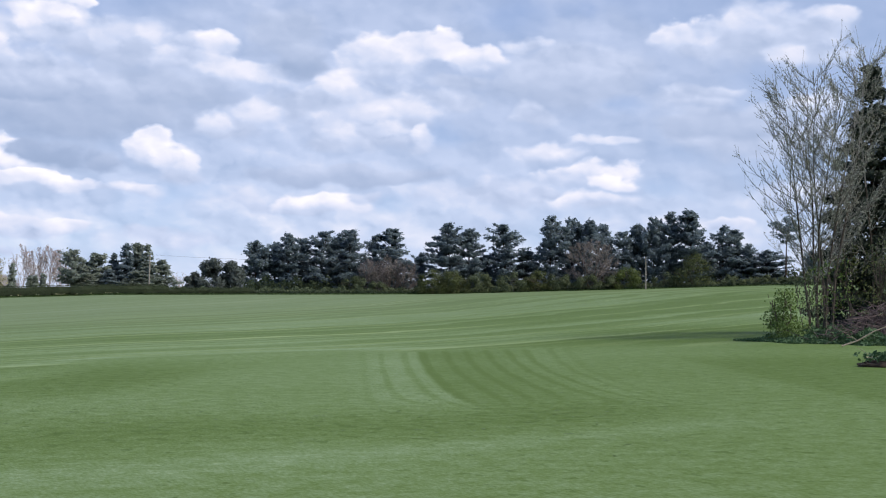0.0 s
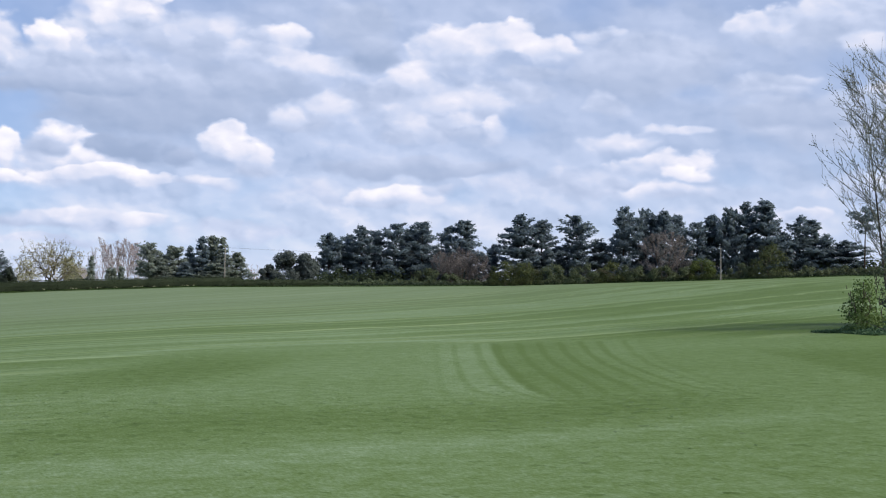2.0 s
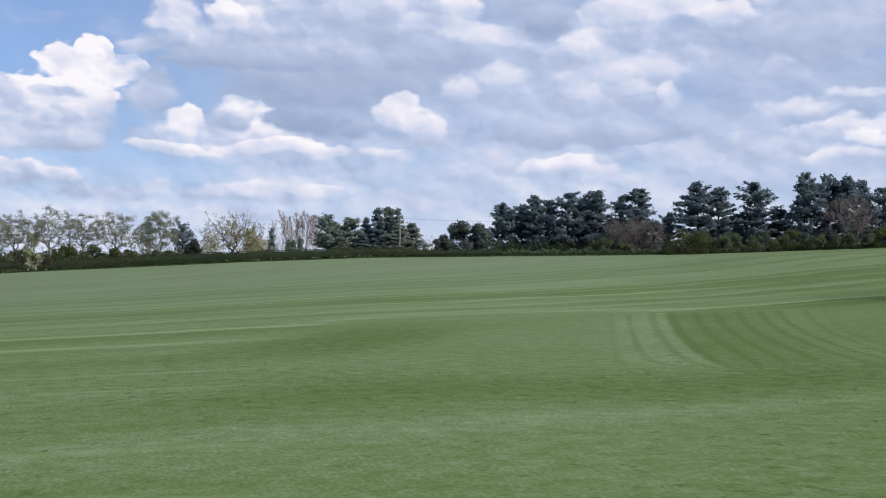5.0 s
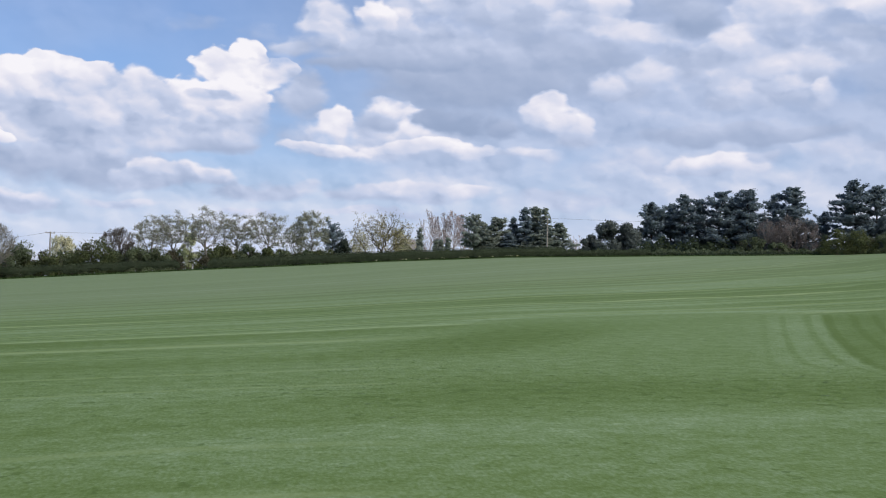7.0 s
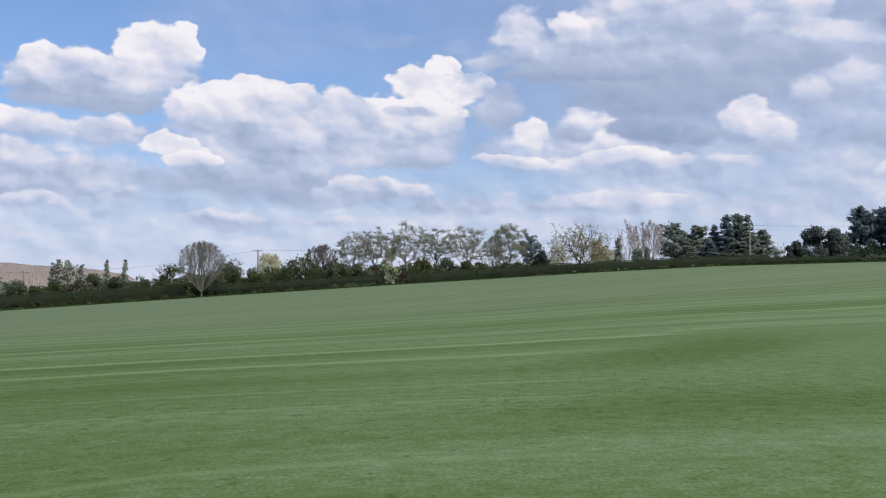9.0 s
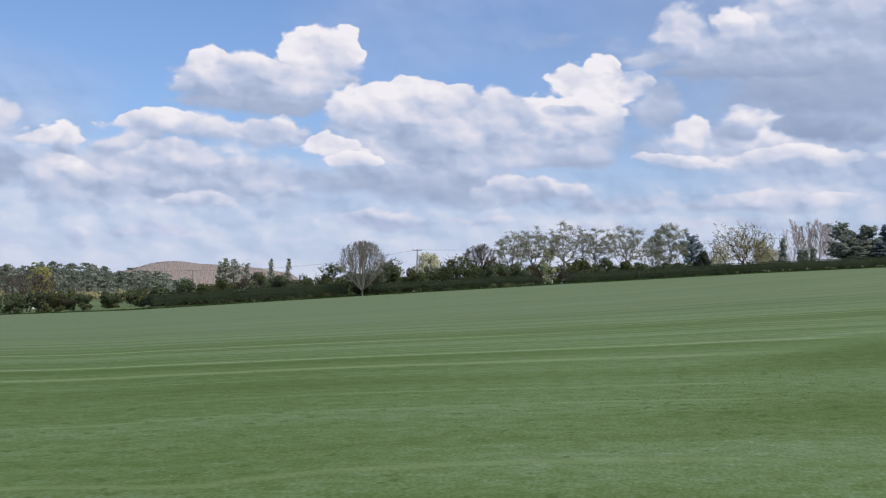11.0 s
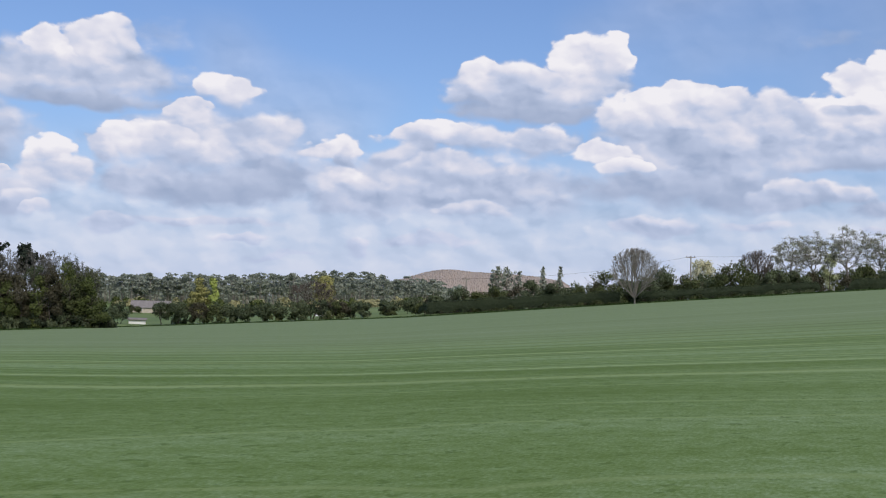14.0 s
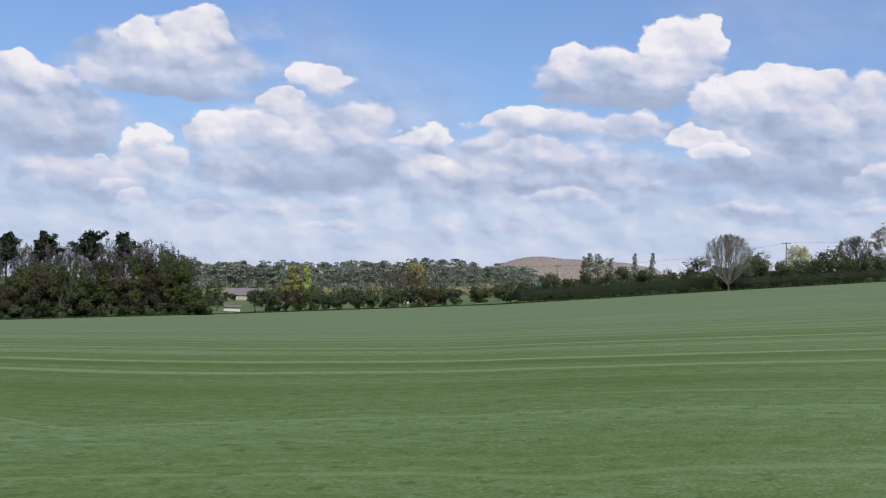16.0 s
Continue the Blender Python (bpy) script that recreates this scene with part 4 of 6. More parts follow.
def leafy_tree(name, label, where, h, w, seed, leaf=LEAF, mat=BARK, size=0.3, count=2600, skirt=0.12, group="", category="tree", rag=0.75):
    """A rounded tree or bush: stems inside, leaf clumps round many small centres, ragged outline with gaps."""
    rng = np.random.default_rng(seed)
    segs, ends = branching(rng, h * 0.92, levels=3 if h > 7 else 2, fork=(3, 4), spread=0.75, lean_up=0.25, stems=1 if h > 7 else 3, thin=0.03)
    segs[:, [0, 1, 4, 5]] *= fit_width([segs[:, 4:7]], w * 0.8)
    n = max(14, int(w * h * 0.55))
    c = rng.normal(size=(n, 3))
    c /= np.linalg.norm(c, axis=1, keepdims=True)
    c *= rng.uniform(0.25, 1.0, (n, 1)) ** 0.5
    c = c * [w * 0.42, w * 0.42, h * (1 - skirt) * 0.43] + [0, 0, h * (skirt + (1 - skirt) * 0.5)]
    if skirt <= 0.05:
        f, a = rng.uniform(0, 1, n) ** 1.1, rng.uniform(0, 2 * math.pi, n)
        q = w * 0.46 * np.sqrt(np.maximum(0.04, 1 - f ** 1.8)) * rng.uniform(0.2, 1.0, n) ** 0.5
        c = np.stack([np.cos(a) * q, np.sin(a) * q, f * h * 0.9], -1)
    c += rng.normal(size=c.shape) * h * 0.03
    rad = rng.uniform(0.12, 0.26, n) * min(w, h) * rag + 0.25
    count, size = int(count * 1.65), size * 0.70
    pick = rng.integers(0, n, count)
    off = rng.normal(size=(count, 3))
    off /= np.linalg.norm(off, axis=1, keepdims=True)
    pts = c[pick] + off * (rad[pick] * rng.uniform(0.35, 1.05, count) ** 0.6)[:, None] * [1, 1, 0.8] + rng.normal(size=(count, 3)) * [0.12, 0.12, 0.16]
    out = off * 0.8 + 0.5 * (pts - [0, 0, h * 0.4]) / [w * 0.5, w * 0.5, h * 0.5] + [0, 0, 0.4]
    keep = pts[:, 2] > 0.15
    pts, out = pts[keep], out[keep]
    ob = thing(name, label, category, where, group)
    if h > 7:
        part("trunk", tubes(segs, 4), mat, ob)
    else:
        tagged(part("stemwork", tubes(segs[::2] if h < 5 else segs, 3), mat, ob), kind="stuff")
    tagged(part("crown", cards(pts, size, rng, out=out), leaf, ob), kind="stuff")
    return ob


def conifer(name, label, where, h, w, seed, leaf=PINE, kind="pine", count=7600, size=0.28, group="", bare=0.22, turn=0.0):
    """kind pine: separate whorls of level boughs that end in upturned needle pads, ragged round top. kind fir: a tapering spire of drooping boughs."""
    rng = np.random.default_rng(seed)
    trunk_r = h * 0.014 + 0.05
    levels = 7
    tz = np.linspace(-0.2, h * 0.97, levels)
    bend = np.cumsum(rng.normal(size=(levels, 2)) * h * 0.006, 0)
    segs = [(bend[i, 0], bend[i, 1], tz[i], trunk_r * (1 - i / levels), bend[i + 1, 0], bend[i + 1, 1], tz[i + 1], trunk_r * (1 - (i + 1) / levels)) for i in range(levels - 1)]
    pads, big = [], []
    pine = kind == "pine"
    blunt, side, heavy = (1.5, 2.0, 2.7)[seed % 3], rng.uniform(0, 6.28), rng.uniform(0.15, 0.35)
    whorls = max(6, int(h * (1 - bare) / 1.02)) if pine else int(h * 1.5)
    for i in range(whorls):
        f = min(1.0, (i + rng.uniform(0.2, 0.6)) / whorls)
        z = h * (bare + (0.97 - bare) * f)
        boughs = int(rng.integers(4, 8)) if pine else 5
        spin = rng.uniform(0, 6.28)
        tier = rng.uniform(0.72, 1.08)
        for j in range(boughs):
            a = spin + j * 6.283 / boughs + rng.uniform(-0.35, 0.35)
            z = h * (bare + (0.97 - bare) * f) + rng.normal() * (0.30 if pine else 0.15)
            if pine:
                reach = w * 0.5 * ((0.70 + 0.30 * min(1.0, f / 0.25)) * (1 - f ** blunt) ** 0.8 + 0.09) * tier * rng.uniform(0.62, 1.1)
                reach *= 1 + heavy * math.sin(a + side + 5 * f)
                rise = rng.uniform(-0.05, 0.28) + 0.45 * f
            else:
                reach = w * 0.5 * ((1 - f) ** 0.85) * rng.uniform(0.7, 1.1) + 0.15
                rise = rng.uniform(-0.35, -0.05)
            bx, by = np.interp(z, tz, bend[:, 0]), np.interp(z, tz, bend[:, 1])
            ex, ey, ez = bx + math.cos(a) * reach, by + math.sin(a) * reach, z + reach * rise
            segs.append((bx, by, z, trunk_r * 0.28 * (1 - 0.6 * f), ex, ey, ez, 0.02))
            # needle pads sit on side twigs left and right of the bough, and turn up at its end
            for q in ((0.22, 0.45, 0.68, 0.87, 1.0) if pine else (0.35, 0.6, 0.8, 0.97)):
                off = rng.normal() * reach * 0.16 * (1.1 - 0.6 * q)
                pads.append((bx + (ex - bx) * q - math.sin(a) * off, by + (ey - by) * q + math.cos(a) * off, z + (ez - z) * q + (0.05 + (0.20 + 0.3 * rng.uniform()) * q * q if pine else 0.05)))
                big.append((0.33 + reach * 0.15) * (0.68 if q > 0.9 else 1.0) * rng.uniform(0.7, 1.2))
    pads.append((bend[-1, 0], bend[-1, 1], h * 0.97)), big.append(0.32 + w * 0.03)
    pads, big = np.array(pads), np.array(big)
    pick = rng.choice(len(pads), count, p=big ** 1.5 / (big ** 1.5).sum())
    off = rng.normal(size=(count, 3))
    off /= np.linalg.norm(off, axis=1, keepdims=True)
    off *= (rng.uniform(0, 1, (count, 1)) ** 0.45)
    pts = pads[pick] + off * big[pick][:, None] * [1, 1, 0.52 if pine else 0.5]
    stray = rng.uniform(0, 1, count) < (0.22 if pine else 0.1)
    pts[stray] += rng.normal(size=(int(stray.sum()), 3)) * [0.20, 0.20, 0.24]
    out = off * [1, 1, 1.6] + 0.7 * (pts - [0, 0, h * 0.45]) / [w * 0.5, w * 0.5, h * 0.6] + [0, 0, 0.45]
    ob = thing(name, label, "tree", where, group, turn)
    part("trunk", tubes(np.array(segs), 5), BARK_PINE, ob)
    part("crown", cards(pts, size, rng, 0.2, 2.1, out), leaf, ob)
    return ob


def row_of(master_list, rows, group=""):
    """Places copies of the master trees (each with its own height and width) so that they get the heights and widths wanted."""
    for i, (az, r, h, w) in enumerate(rows):
        ob, mh, mw = master_list[(i * 7 + 3) % len(master_list)] if i >= len(master_list) else master_list[i]
        m = Matrix.LocRotScale(at(az, r, -0.1), Euler((0, 0, i * 1.7)), (w / mw, w / mw, h / mh))
        if i < len(master_list):
            ob.matrix_basis = m
            continue
        copy = copy_thing(ob, Matrix())
        copy.matrix_basis = m


# ---- pines along the far edge of the field ----
PINES_WEST = [(8.31, 330, 14.2, 10.1), (7.49, 332, 14.1, 6.5), (6.88, 328, 16.2, 7.0), (6.28, 334, 15.5, 6.5), (5.42, 330, 17.0, 9.2), (4.75, 336, 15.5, 7.0), (4.07, 330, 17.1, 9.6), (3.13, 334, 16.0, 6.0),
              (2.26, 330, 17.2, 9.0), (1.06, 336, 10.8, 6.0), (-0.23, 330, 17.8, 8.8), (-1.04, 333, 17.0, 8.2)]
PINES_EAST = [(-1.8, 338, 10.5, 7.5), (-2.65, 335, 18.0, 9.4), (-3.62, 337, 11.2, 8.0), (-4.73, 335, 19.2, 9.6), (-5.68, 338, 19.2, 7.6), (-6.48, 335, 18.5, 7.6), (-6.98, 339, 17.9, 6.0), (-7.85, 335, 15.5, 7.6),
              (-8.49, 338, 17.5, 6.0), (-9.23, 335, 18.3, 7.2), (-9.86, 338, 20.0, 7.4), (-10.82, 335, 20.5, 9.6), (-11.6, 339, 12.5, 7.0), (-12.24, 336, 16.1, 6.6), (-12.75, 338, 15.3, 7.6), (-13.27, 336, 11.0, 6.5), (-14.2, 336, 9.3, 9.2)]
pine_label = "tall dark green pine with open tiers of needles"
pines = [(conifer("pine_tree", pine_label, (0, 0, 0), h, w, 10 + i, group="pines along the field edge", bare=b), h, w)
         for i, (h, w, b) in enumerate([(14, 10, 0.04), (15, 7, 0.06), (16.5, 8, 0.08), (17, 9, 0.05), (18, 9, 0.10), (16, 7, 0.12)])]
row_of(pines, [(az, r, h, w * 1.42) for az, r, h, w in PINES_WEST + PINES_EAST])
scots = conifer("pine_tree", "tall pine with a long bare trunk and flat crown", at(-14.84, 320), 15.9, 9.5, 31, bare=0.66, count=1600, group="pines along the field edge")
pines_end = [(conifer("pine_tree", "dark pine at the end of the wood behind bare saplings", at(a, 335), h, w, 33 + i, group="pines along the field edge"), h, w) for i, (a, h, w) in enumerate([(-16.0, 8, 9), (-17.2, 9, 9), (-18.5, 8.5, 9), (-19.8, 10, 9)])]

# clump of mixed conifers behind the hedge
CLUMP = [(16.10, 300, 10.8, 6.2), (15.69, 304, 9.7, 6.2), (15.16, 300, 10.3, 7.0), (14.43, 303, 10.4, 5.2), (13.93, 300, 12.5, 6.4), (13.43, 304, 12.8, 5.4), (13.05, 300, 12.3, 6.0), (12.42, 298, 8.1, 6.6), (14.6, 297, 6.5, 6.5), (13.4, 297, 6.0, 7.0), (15.4, 297, 5.5, 6.5), (12.8, 296, 5.0, 6.0)]
clump_masters = [(conifer("conifer_tree", "grey-green conifer with ragged drooping boughs behind the hedge", (0, 0, 0), 11, w, 50 + i, PINE_LIGHT if i < 3 else PINE, "fir" if i % 2 else "pine", 3400, 0.31, "clump of conifers behind the hedge", 0.04), 11, w)
                 for i, w in enumerate((5.5, 6.0, 5.5, 5.0))]
row_of(clump_masters, [(az, r, h, w * 1.18) for az, r, h, w in CLUMP])
for i, (a, h, w) in enumerate([(10.2, 8.3, 8.4), (9.31, 7.3, 6.8), (10.9, 5.0, 5.5)]):
    leafy_tree("cedar_tree", "low dark dense round cedar beside the pines", at(a, 300), h, w, 60 + i, LEAF_CEDAR, BARK, 0.5, 3400, 0.0)
for a, h, w in [(18.6, 7.9, 2.9), (17.83, 5.2, 1.7), (17.6, 5.1, 1.6), (17.28, 5.4, 1.7)]:
    conifer("cypress_tree", "small olive cone-shaped cypress behind the hedge", at(a, 290), h, w, 70 + int(a * 10), PINE_LIGHT, "fir", 900, 0.35, "small cypresses behind the hedge", 0.02)
for i, (a, h, w) in enumerate([(18.18, 14.5, 5.0), (17.56, 13.9, 4.4), (17.1, 14.3, 4.6), (16.61, 12.9, 5.0)]):
    fan_tree("poplar_tree", "bare pink-grey poplar with upright twigs", at(a, 330), h, w * 1.3, 80 + i, BARK_ROSE, BARK_ROSE, base=0.1, limbs=16, shoots=8, twigs=5, splay=0.85, curl=0.8, thick=0.010, group="bare poplars", buds=4, leaf=TWIG_ROSE, bud=0.11)
bare_tree("bare_tree", "small bare pinkish tree behind the hedge", at(11.61, 320), 6.5, 4.8, 90, BARK_ROSE, BARK_ROSE, n=220, base=0.1, tip=0.03)

# bare and budding trees and bushes before the pines
for i, (a, h, w) in enumerate([(3.31, 9.0, 7.0), (2.44, 9.9, 7.6), (1.73, 9.1, 6.5), (2.9, 7.5, 6.0)]):
    fan_tree("bare_shrub", "tall bare grey-purple shrub in front of the pines", at(a, 323), h, w, 100 + i, TWIG_MAUVE, TWIG_MAUVE, stems=4, base=0.04, limbs=7, shoots=8, twigs=6, splay=1.1, curl=0.5, thick=0.008, group="bare shrubs before the pines", buds=1, leaf=TWIG_MAUVE, bud=0.12)
fan_tree("bare_tree", "wide bare brown tree with dense twigs before the pines", at(-6.46, 322), 12.6, 14.5, 110, BARK, TWIG_MAUVE, stems=2, base=0.08, limbs=16, shoots=11, twigs=8, splay=1.7, curl=0.3, thick=0.014, buds=1, leaf=TWIG_MAUVE, bud=0.12)
bare_tree("bare_tree", "bare grey tree at the end of the pines", at(-13.37, 340), 11.7, 6.5, 111, BARK_PALE, BARK_PALE, n=300, tip=0.025)
BUSHES = [(0.54, 5.9, 8.6, 0), (-0.34, 5.6, 9.0, 0), (-1.6, 4.9, 9.0, 1), (-2.98, 5.0, 9.0, 1), (-4.1, 5.1, 8.4, 0), (-5.1, 4.3, 8.0, 1), (-6.4, 3.6, 8.0, 1), (-8.08, 5.6, 8.0, 2), (-9.72, 4.0, 7.0, 1), (-10.96, 8.0, 10.4, 0), (-12.64, 2.8, 11.0, 1), (4.05, 4.7, 7.6, 1), (-7.3, 3.2, 7.5, 1), (3.0, 3.2, 7.0, 1), (-14.2, 2.6, 9.0, 1), (-15.6, 3.0, 9.0, 1)]
bush_kinds = [(LEAF_OLIVE, "olive-green budding bush before the pines"), (LEAF_DARK, "dark green evergreen bush before the pines"), (LEAF, "fresh green bush before the pines")]
for i, (a, h, w, kd) in enumerate(BUSHES):
    leafy_tree("bush", bush_kinds[kd][1], at(a, 316 + i % 3, -0.1), h, w * 1.15, 120 + i, bush_kinds[kd][0], size=0.27, count=2600, skirt=0.0, group="bushes before the pines", category="bush")

# ---- trees behind the roadside hedge ----
bare_tree("oak_tree", "broad oak with dark limbs coming into golden leaf", at(20.21, 275), 11.4, 13.0, 200, BARK, BARK, buds=4, bud_size=0.15, leaf=LEAF_BRONZE, n=620, base=0.16, tip=0.024, pull=0.30, jitter=0.10, shell=0.4)
leafy_tree("tree", "low tan budding tree behind the hedge", at(21.3, 285), 7.4, 8.0, 201, LEAF_PALE, BARK, 0.28, 1500, 0.05)
leafy_tree("tree", "low tan budding tree behind the hedge", at(19.34, 285), 7.8, 8.0, 202, LEAF_PALE, BARK, 0.28, 1500, 0.05)
conifer("pine_tree", "small dark pine behind the hedge", at(22.43, 280), 9.1, 6.0, 203, PINE, "pine", 1800, bare=0.3)
leafy_tree("bush", "dark purple-green round bush behind the hedge", at(21.93, 262), 5.2, 3.8, 204, SPRUCE, size=0.3, count=1400, skirt=0.0, category="bush")
clump_tree("willow_tree", "grey-green willow coming into leaf", at(23.39, 270), 11.6, 8.6, 205, BUD_GREY, BARK_PALE, 150, 0.15, 0.8, 42, 0.14)
leafy_tree("willow_tree", "slender grey-green willow coming into leaf", at(24.06, 272), 10.0, 6.4, 206, BUD_GREY, BARK_PALE, 0.25, 1200, 0.1, rag=0.6)
for i, (a, h, w) in enumerate([(25.22, 11.8, 11.5), (26.58, 11.9, 9.5), (27.91, 13.7, 11.5), (29.34, 13.4, 11.0), (30.24, 12.1, 9.5)]):
    clump_tree("roadside_tree", "tall crooked roadside tree with sparse budding crown", at(a, 268 + i % 2 * 5), h, w, 210 + i, BUD_GREY, BARK_PALE, 210, 0.34, 0.62, 22, 0.11, "roadside trees")
leafy_tree("poplar_tree", "narrow yellow-green poplar behind the hedge", at(28.65, 300), 11.0, 4.2, 220, LEAF_LEMON, size=0.26, count=1700, skirt=0.12)
fan_tree("bare_tree", "round bare brown tree behind the hedge", at(31.65, 265), 9.6, 7.6, 221, BARK, TWIG_BROWN, stems=7, base=0.2, limbs=7, shoots=8, twigs=5, splay=1.1, curl=0.03, thick=0.012, fork=0.24)
SHRUBS = [(32.64, 7.5, 8.6), (33.62, 4.6, 6.0), (35.51, 6.7, 6.8), (38.25, 6.8, 7.4), (30.89, 5.7, 5.6), (29.89, 5.4, 5.8), (27.26, 5.0, 5.8), (26.13, 4.4, 5.6), (24.63, 3.5, 5.8), (34.6, 4.8, 6.2), (36.4, 5.2, 6.5), (31.7, 5.0, 6.0), (25.3, 3.6, 5.5), (23.4, 3.0, 6.0), (22.6, 3.0, 5.5), (39.2, 4.2, 5.6), (37.2, 5.0, 6.0), (33.1, 4.6, 6.0), (43.7, 3.8, 5.5), (45.5, 3.6, 5.0), (44.54, 5.4, 5.6), (42.94, 4.8, 6.4), (41.4, 5.9, 5.6), (40.31, 5.3, 5.2)]
for i, (a, h, w) in enumerate(SHRUBS):
    leafy_tree("shrub", "dark green shrub behind the roadside hedge", at(a, 258 + i % 3 * 3, -0.1), h, w * 1.3, 230 + i, LEAF_DARK if i % 3 else LEAF_OLIVE, size=0.32, count=2300, skirt=0.0, group="shrubs behind the hedge", category="bush")
rng = np.random.default_rng(55)
for i in range(42):
    a = 21.6 + i * 0.6 + rng.uniform(-0.15, 0.15)
    if 27.7 < a < 29.2:
        continue
    tall = float(np.interp(a, [21, 25, 29, 33, 38, 46], [2.6, 3.6, 4.6, 5.2, 4.4, 3.4])) * rng.uniform(0.8, 1.2)
    leafy_tree("shrub", ("dark green shrub behind the roadside hedge", "brown leafless shrub behind the roadside hedge", "olive budding shrub behind the roadside hedge")[i % 3], at(a, 264 + rng.uniform(0, 5), -0.1), tall, 6.6, 600 + i,
               (LEAF_DARK, TWIG_DUN, LEAF_OLIVE)[i % 3], size=0.38, count=950, skirt=0.0, group="shrubs behind the hedge", category="bush")
leafy_tree("tree", "distant cream-coloured tree in blossom", at(33.93, 420), 14.6, 9.0, 260, LEAF_CREAM, size=0.45, count=2600)
fan_tree("bare_tree", "multi-stemmed bare grey tree with a fan of branches in the hedge", at(36.86, 231), 10.2, 10.2, 262, BARK_PALE, BARK_PALE, stems=12, base=0.06, limbs=6, shoots=8, twigs=5, splay=1.0, curl=0.0, thick=0.011, fork=0.10)
for i, (a, h, w) in enumerate([(43.12, 12.3, 4.4), (42.81, 13.4, 5.2), (42.5, 13.1, 7.0), (41.96, 11.3, 7.0), (40.87, 13.1, 4.6), (40.16, 12.8, 4.2)]):
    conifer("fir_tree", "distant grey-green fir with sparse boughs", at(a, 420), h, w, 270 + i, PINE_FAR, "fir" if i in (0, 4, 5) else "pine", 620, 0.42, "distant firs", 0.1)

# ---- clipped hedges along the road ----


def hedge(label, a0, a1, tall, seed, back=1.5, thick=1.5, dense=60, gap=0.12):
    """A clipped hedge along the field's edge between two bearings: leafy body, gappy foot with bare stems."""
    rng = np.random.default_rng(seed)
    steps = np.arange(a0, a1, 0.12)
    mid = at((a0 + a1) / 2, float(wrap_profile(EDGE, (a0 + a1) / 2)) + back)
    r = wrap_profile(EDGE, steps) + back
    x, y = -r * np.sin(np.radians(steps)), r * np.cos(np.radians(steps))
    z = height(r, steps)
    length = np.hypot(np.diff(x), np.diff(y)).sum()
    top = tall * (1 + 0.03 * np.sin(steps * 3 + seed) + 0.008 * rng.normal(size=len(steps)))
    top = top * np.clip((steps - a0) / 0.3 + 0.35, 0.35, 1) ** 0.5 * np.clip((a1 - steps) / 0.3 + 0.2, 0.2, 1) ** 0.5
    foot = gap * (0.4 + 1.3 * np.abs(np.sin(steps * 4.1 + seed) * np.sin(steps * 1.7 + 2 * seed))) + 0.15 * np.abs(np.sin(steps * 9.3 + seed)) + 0.10 * rng.random(len(steps))
    nx, ny = x / r, y / r
    rings = []
    for off, hgt in ((-0.32, foot + 0.15), (-0.40, top * 0.55), (-0.32, top * 0.88), (0.32, top * 0.88), (0.40, top * 0.5), (0.32, foot + 0.15)):
        jig = rng.normal(size=len(steps)) * 0.025
        rings.append(np.stack([x + nx * (off * thick + jig), y + ny * (off * thick + jig), z + hgt], -1))
    ring = np.stack(rings, 1)
    k = ring.shape[1]
    core = ring.reshape(-1, 3) - np.array(mid)
    i, j = np.meshgrid(np.arange(len(steps) - 1), np.arange(k), indexing="ij")
    faces = np.stack([i * k + j, (i + 1) * k + j, (i + 1) * k + (j + 1) % k, i * k + (j + 1) % k], -1).reshape(-1, 4).tolist()
    faces += [list(range(k)), [(len(steps) - 1) * k + q for q in range(k)][::-1]]
    n = int(length * tall * dense)
    pos = rng.uniform(0, len(steps) - 1.01, n)
    u = rng.uniform(0, 1, n)
    lo, fr = pos.astype(int), pos % 1
    face = rng.choice(3, n, p=[0.55, 0.3, 0.15])
    off = np.where(face == 0, -0.5, np.where(face == 1, rng.uniform(-0.46, 0.46, n), 0.5)) * thick + rng.normal(size=n) * 0.08
    def along(v):
        return v[lo] * (1 - fr) + v[lo + 1] * fr
    hh = np.where(face == 1, along(top) * 0.97 + rng.normal(size=n) * 0.02, along(foot) * 0.8 + (along(top) - along(foot) * 0.8) * u)
    pts = np.stack([along(x) + along(nx) * off, along(y) + along(ny) * off, along(z) + hh], -1) - np.array(mid)
    aim = np.where(face == 0, -1.0, np.where(face == 1, 0.0, 1.0))
    ways = np.stack([along(nx) * aim, along(ny) * aim, np.where(face == 1, 1.0, 0.15 + 0.5 * (u > 0.93))], -1)
    m = int(length * 1.6)
    pos = rng.uniform(0, len(steps) - 1.01, m)
    lo, fr = pos.astype(int), pos % 1
    off = rng.normal(size=m) * thick * 0.22
    bx, by, bz = along(x) + along(nx) * off, along(y) + along(ny) * off, along(z)
    sx = rng.normal(size=(m, 2)) * 0.2
    stems = np.stack([bx - mid[0], by - mid[1], bz - mid[2] - 0.1, np.full(m, 0.05), bx - mid[0] + sx[:, 0], by - mid[1] + sx[:, 1], bz - mid[2] + 0.9, np.full(m, 0.03)], -1)
    ob = thing("hedge", label, "hedge", mid, "clipped hedges along the road")
    part("body", (core, faces), HEDGE, ob)
    tagged(part("foliage", cards(pts, 0.13, rng, out=ways), HEDGE, ob), kind="stuff")
    tagged(part("stemwork", tubes(stems, 4), BARK, ob), kind="stuff")


hedge("long clipped dark green hedge along the field's edge", 12.0, 27.9, 2.1, 1)
hedge("clipped green hedge end beside the pines", 8.3, 12.1, 1.5, 2, back=2.5)
hedge("gappy clipped hedge with bare stems at the road", 29.0, 36.6, 2.1, 3, gap=0.5)
hedge("clipped dark hedge running down the hill", 37.5, 46.4, 2.6, 4, gap=0.5)

# rough grass and weeds at the foot of the hedges and the edge of the wood


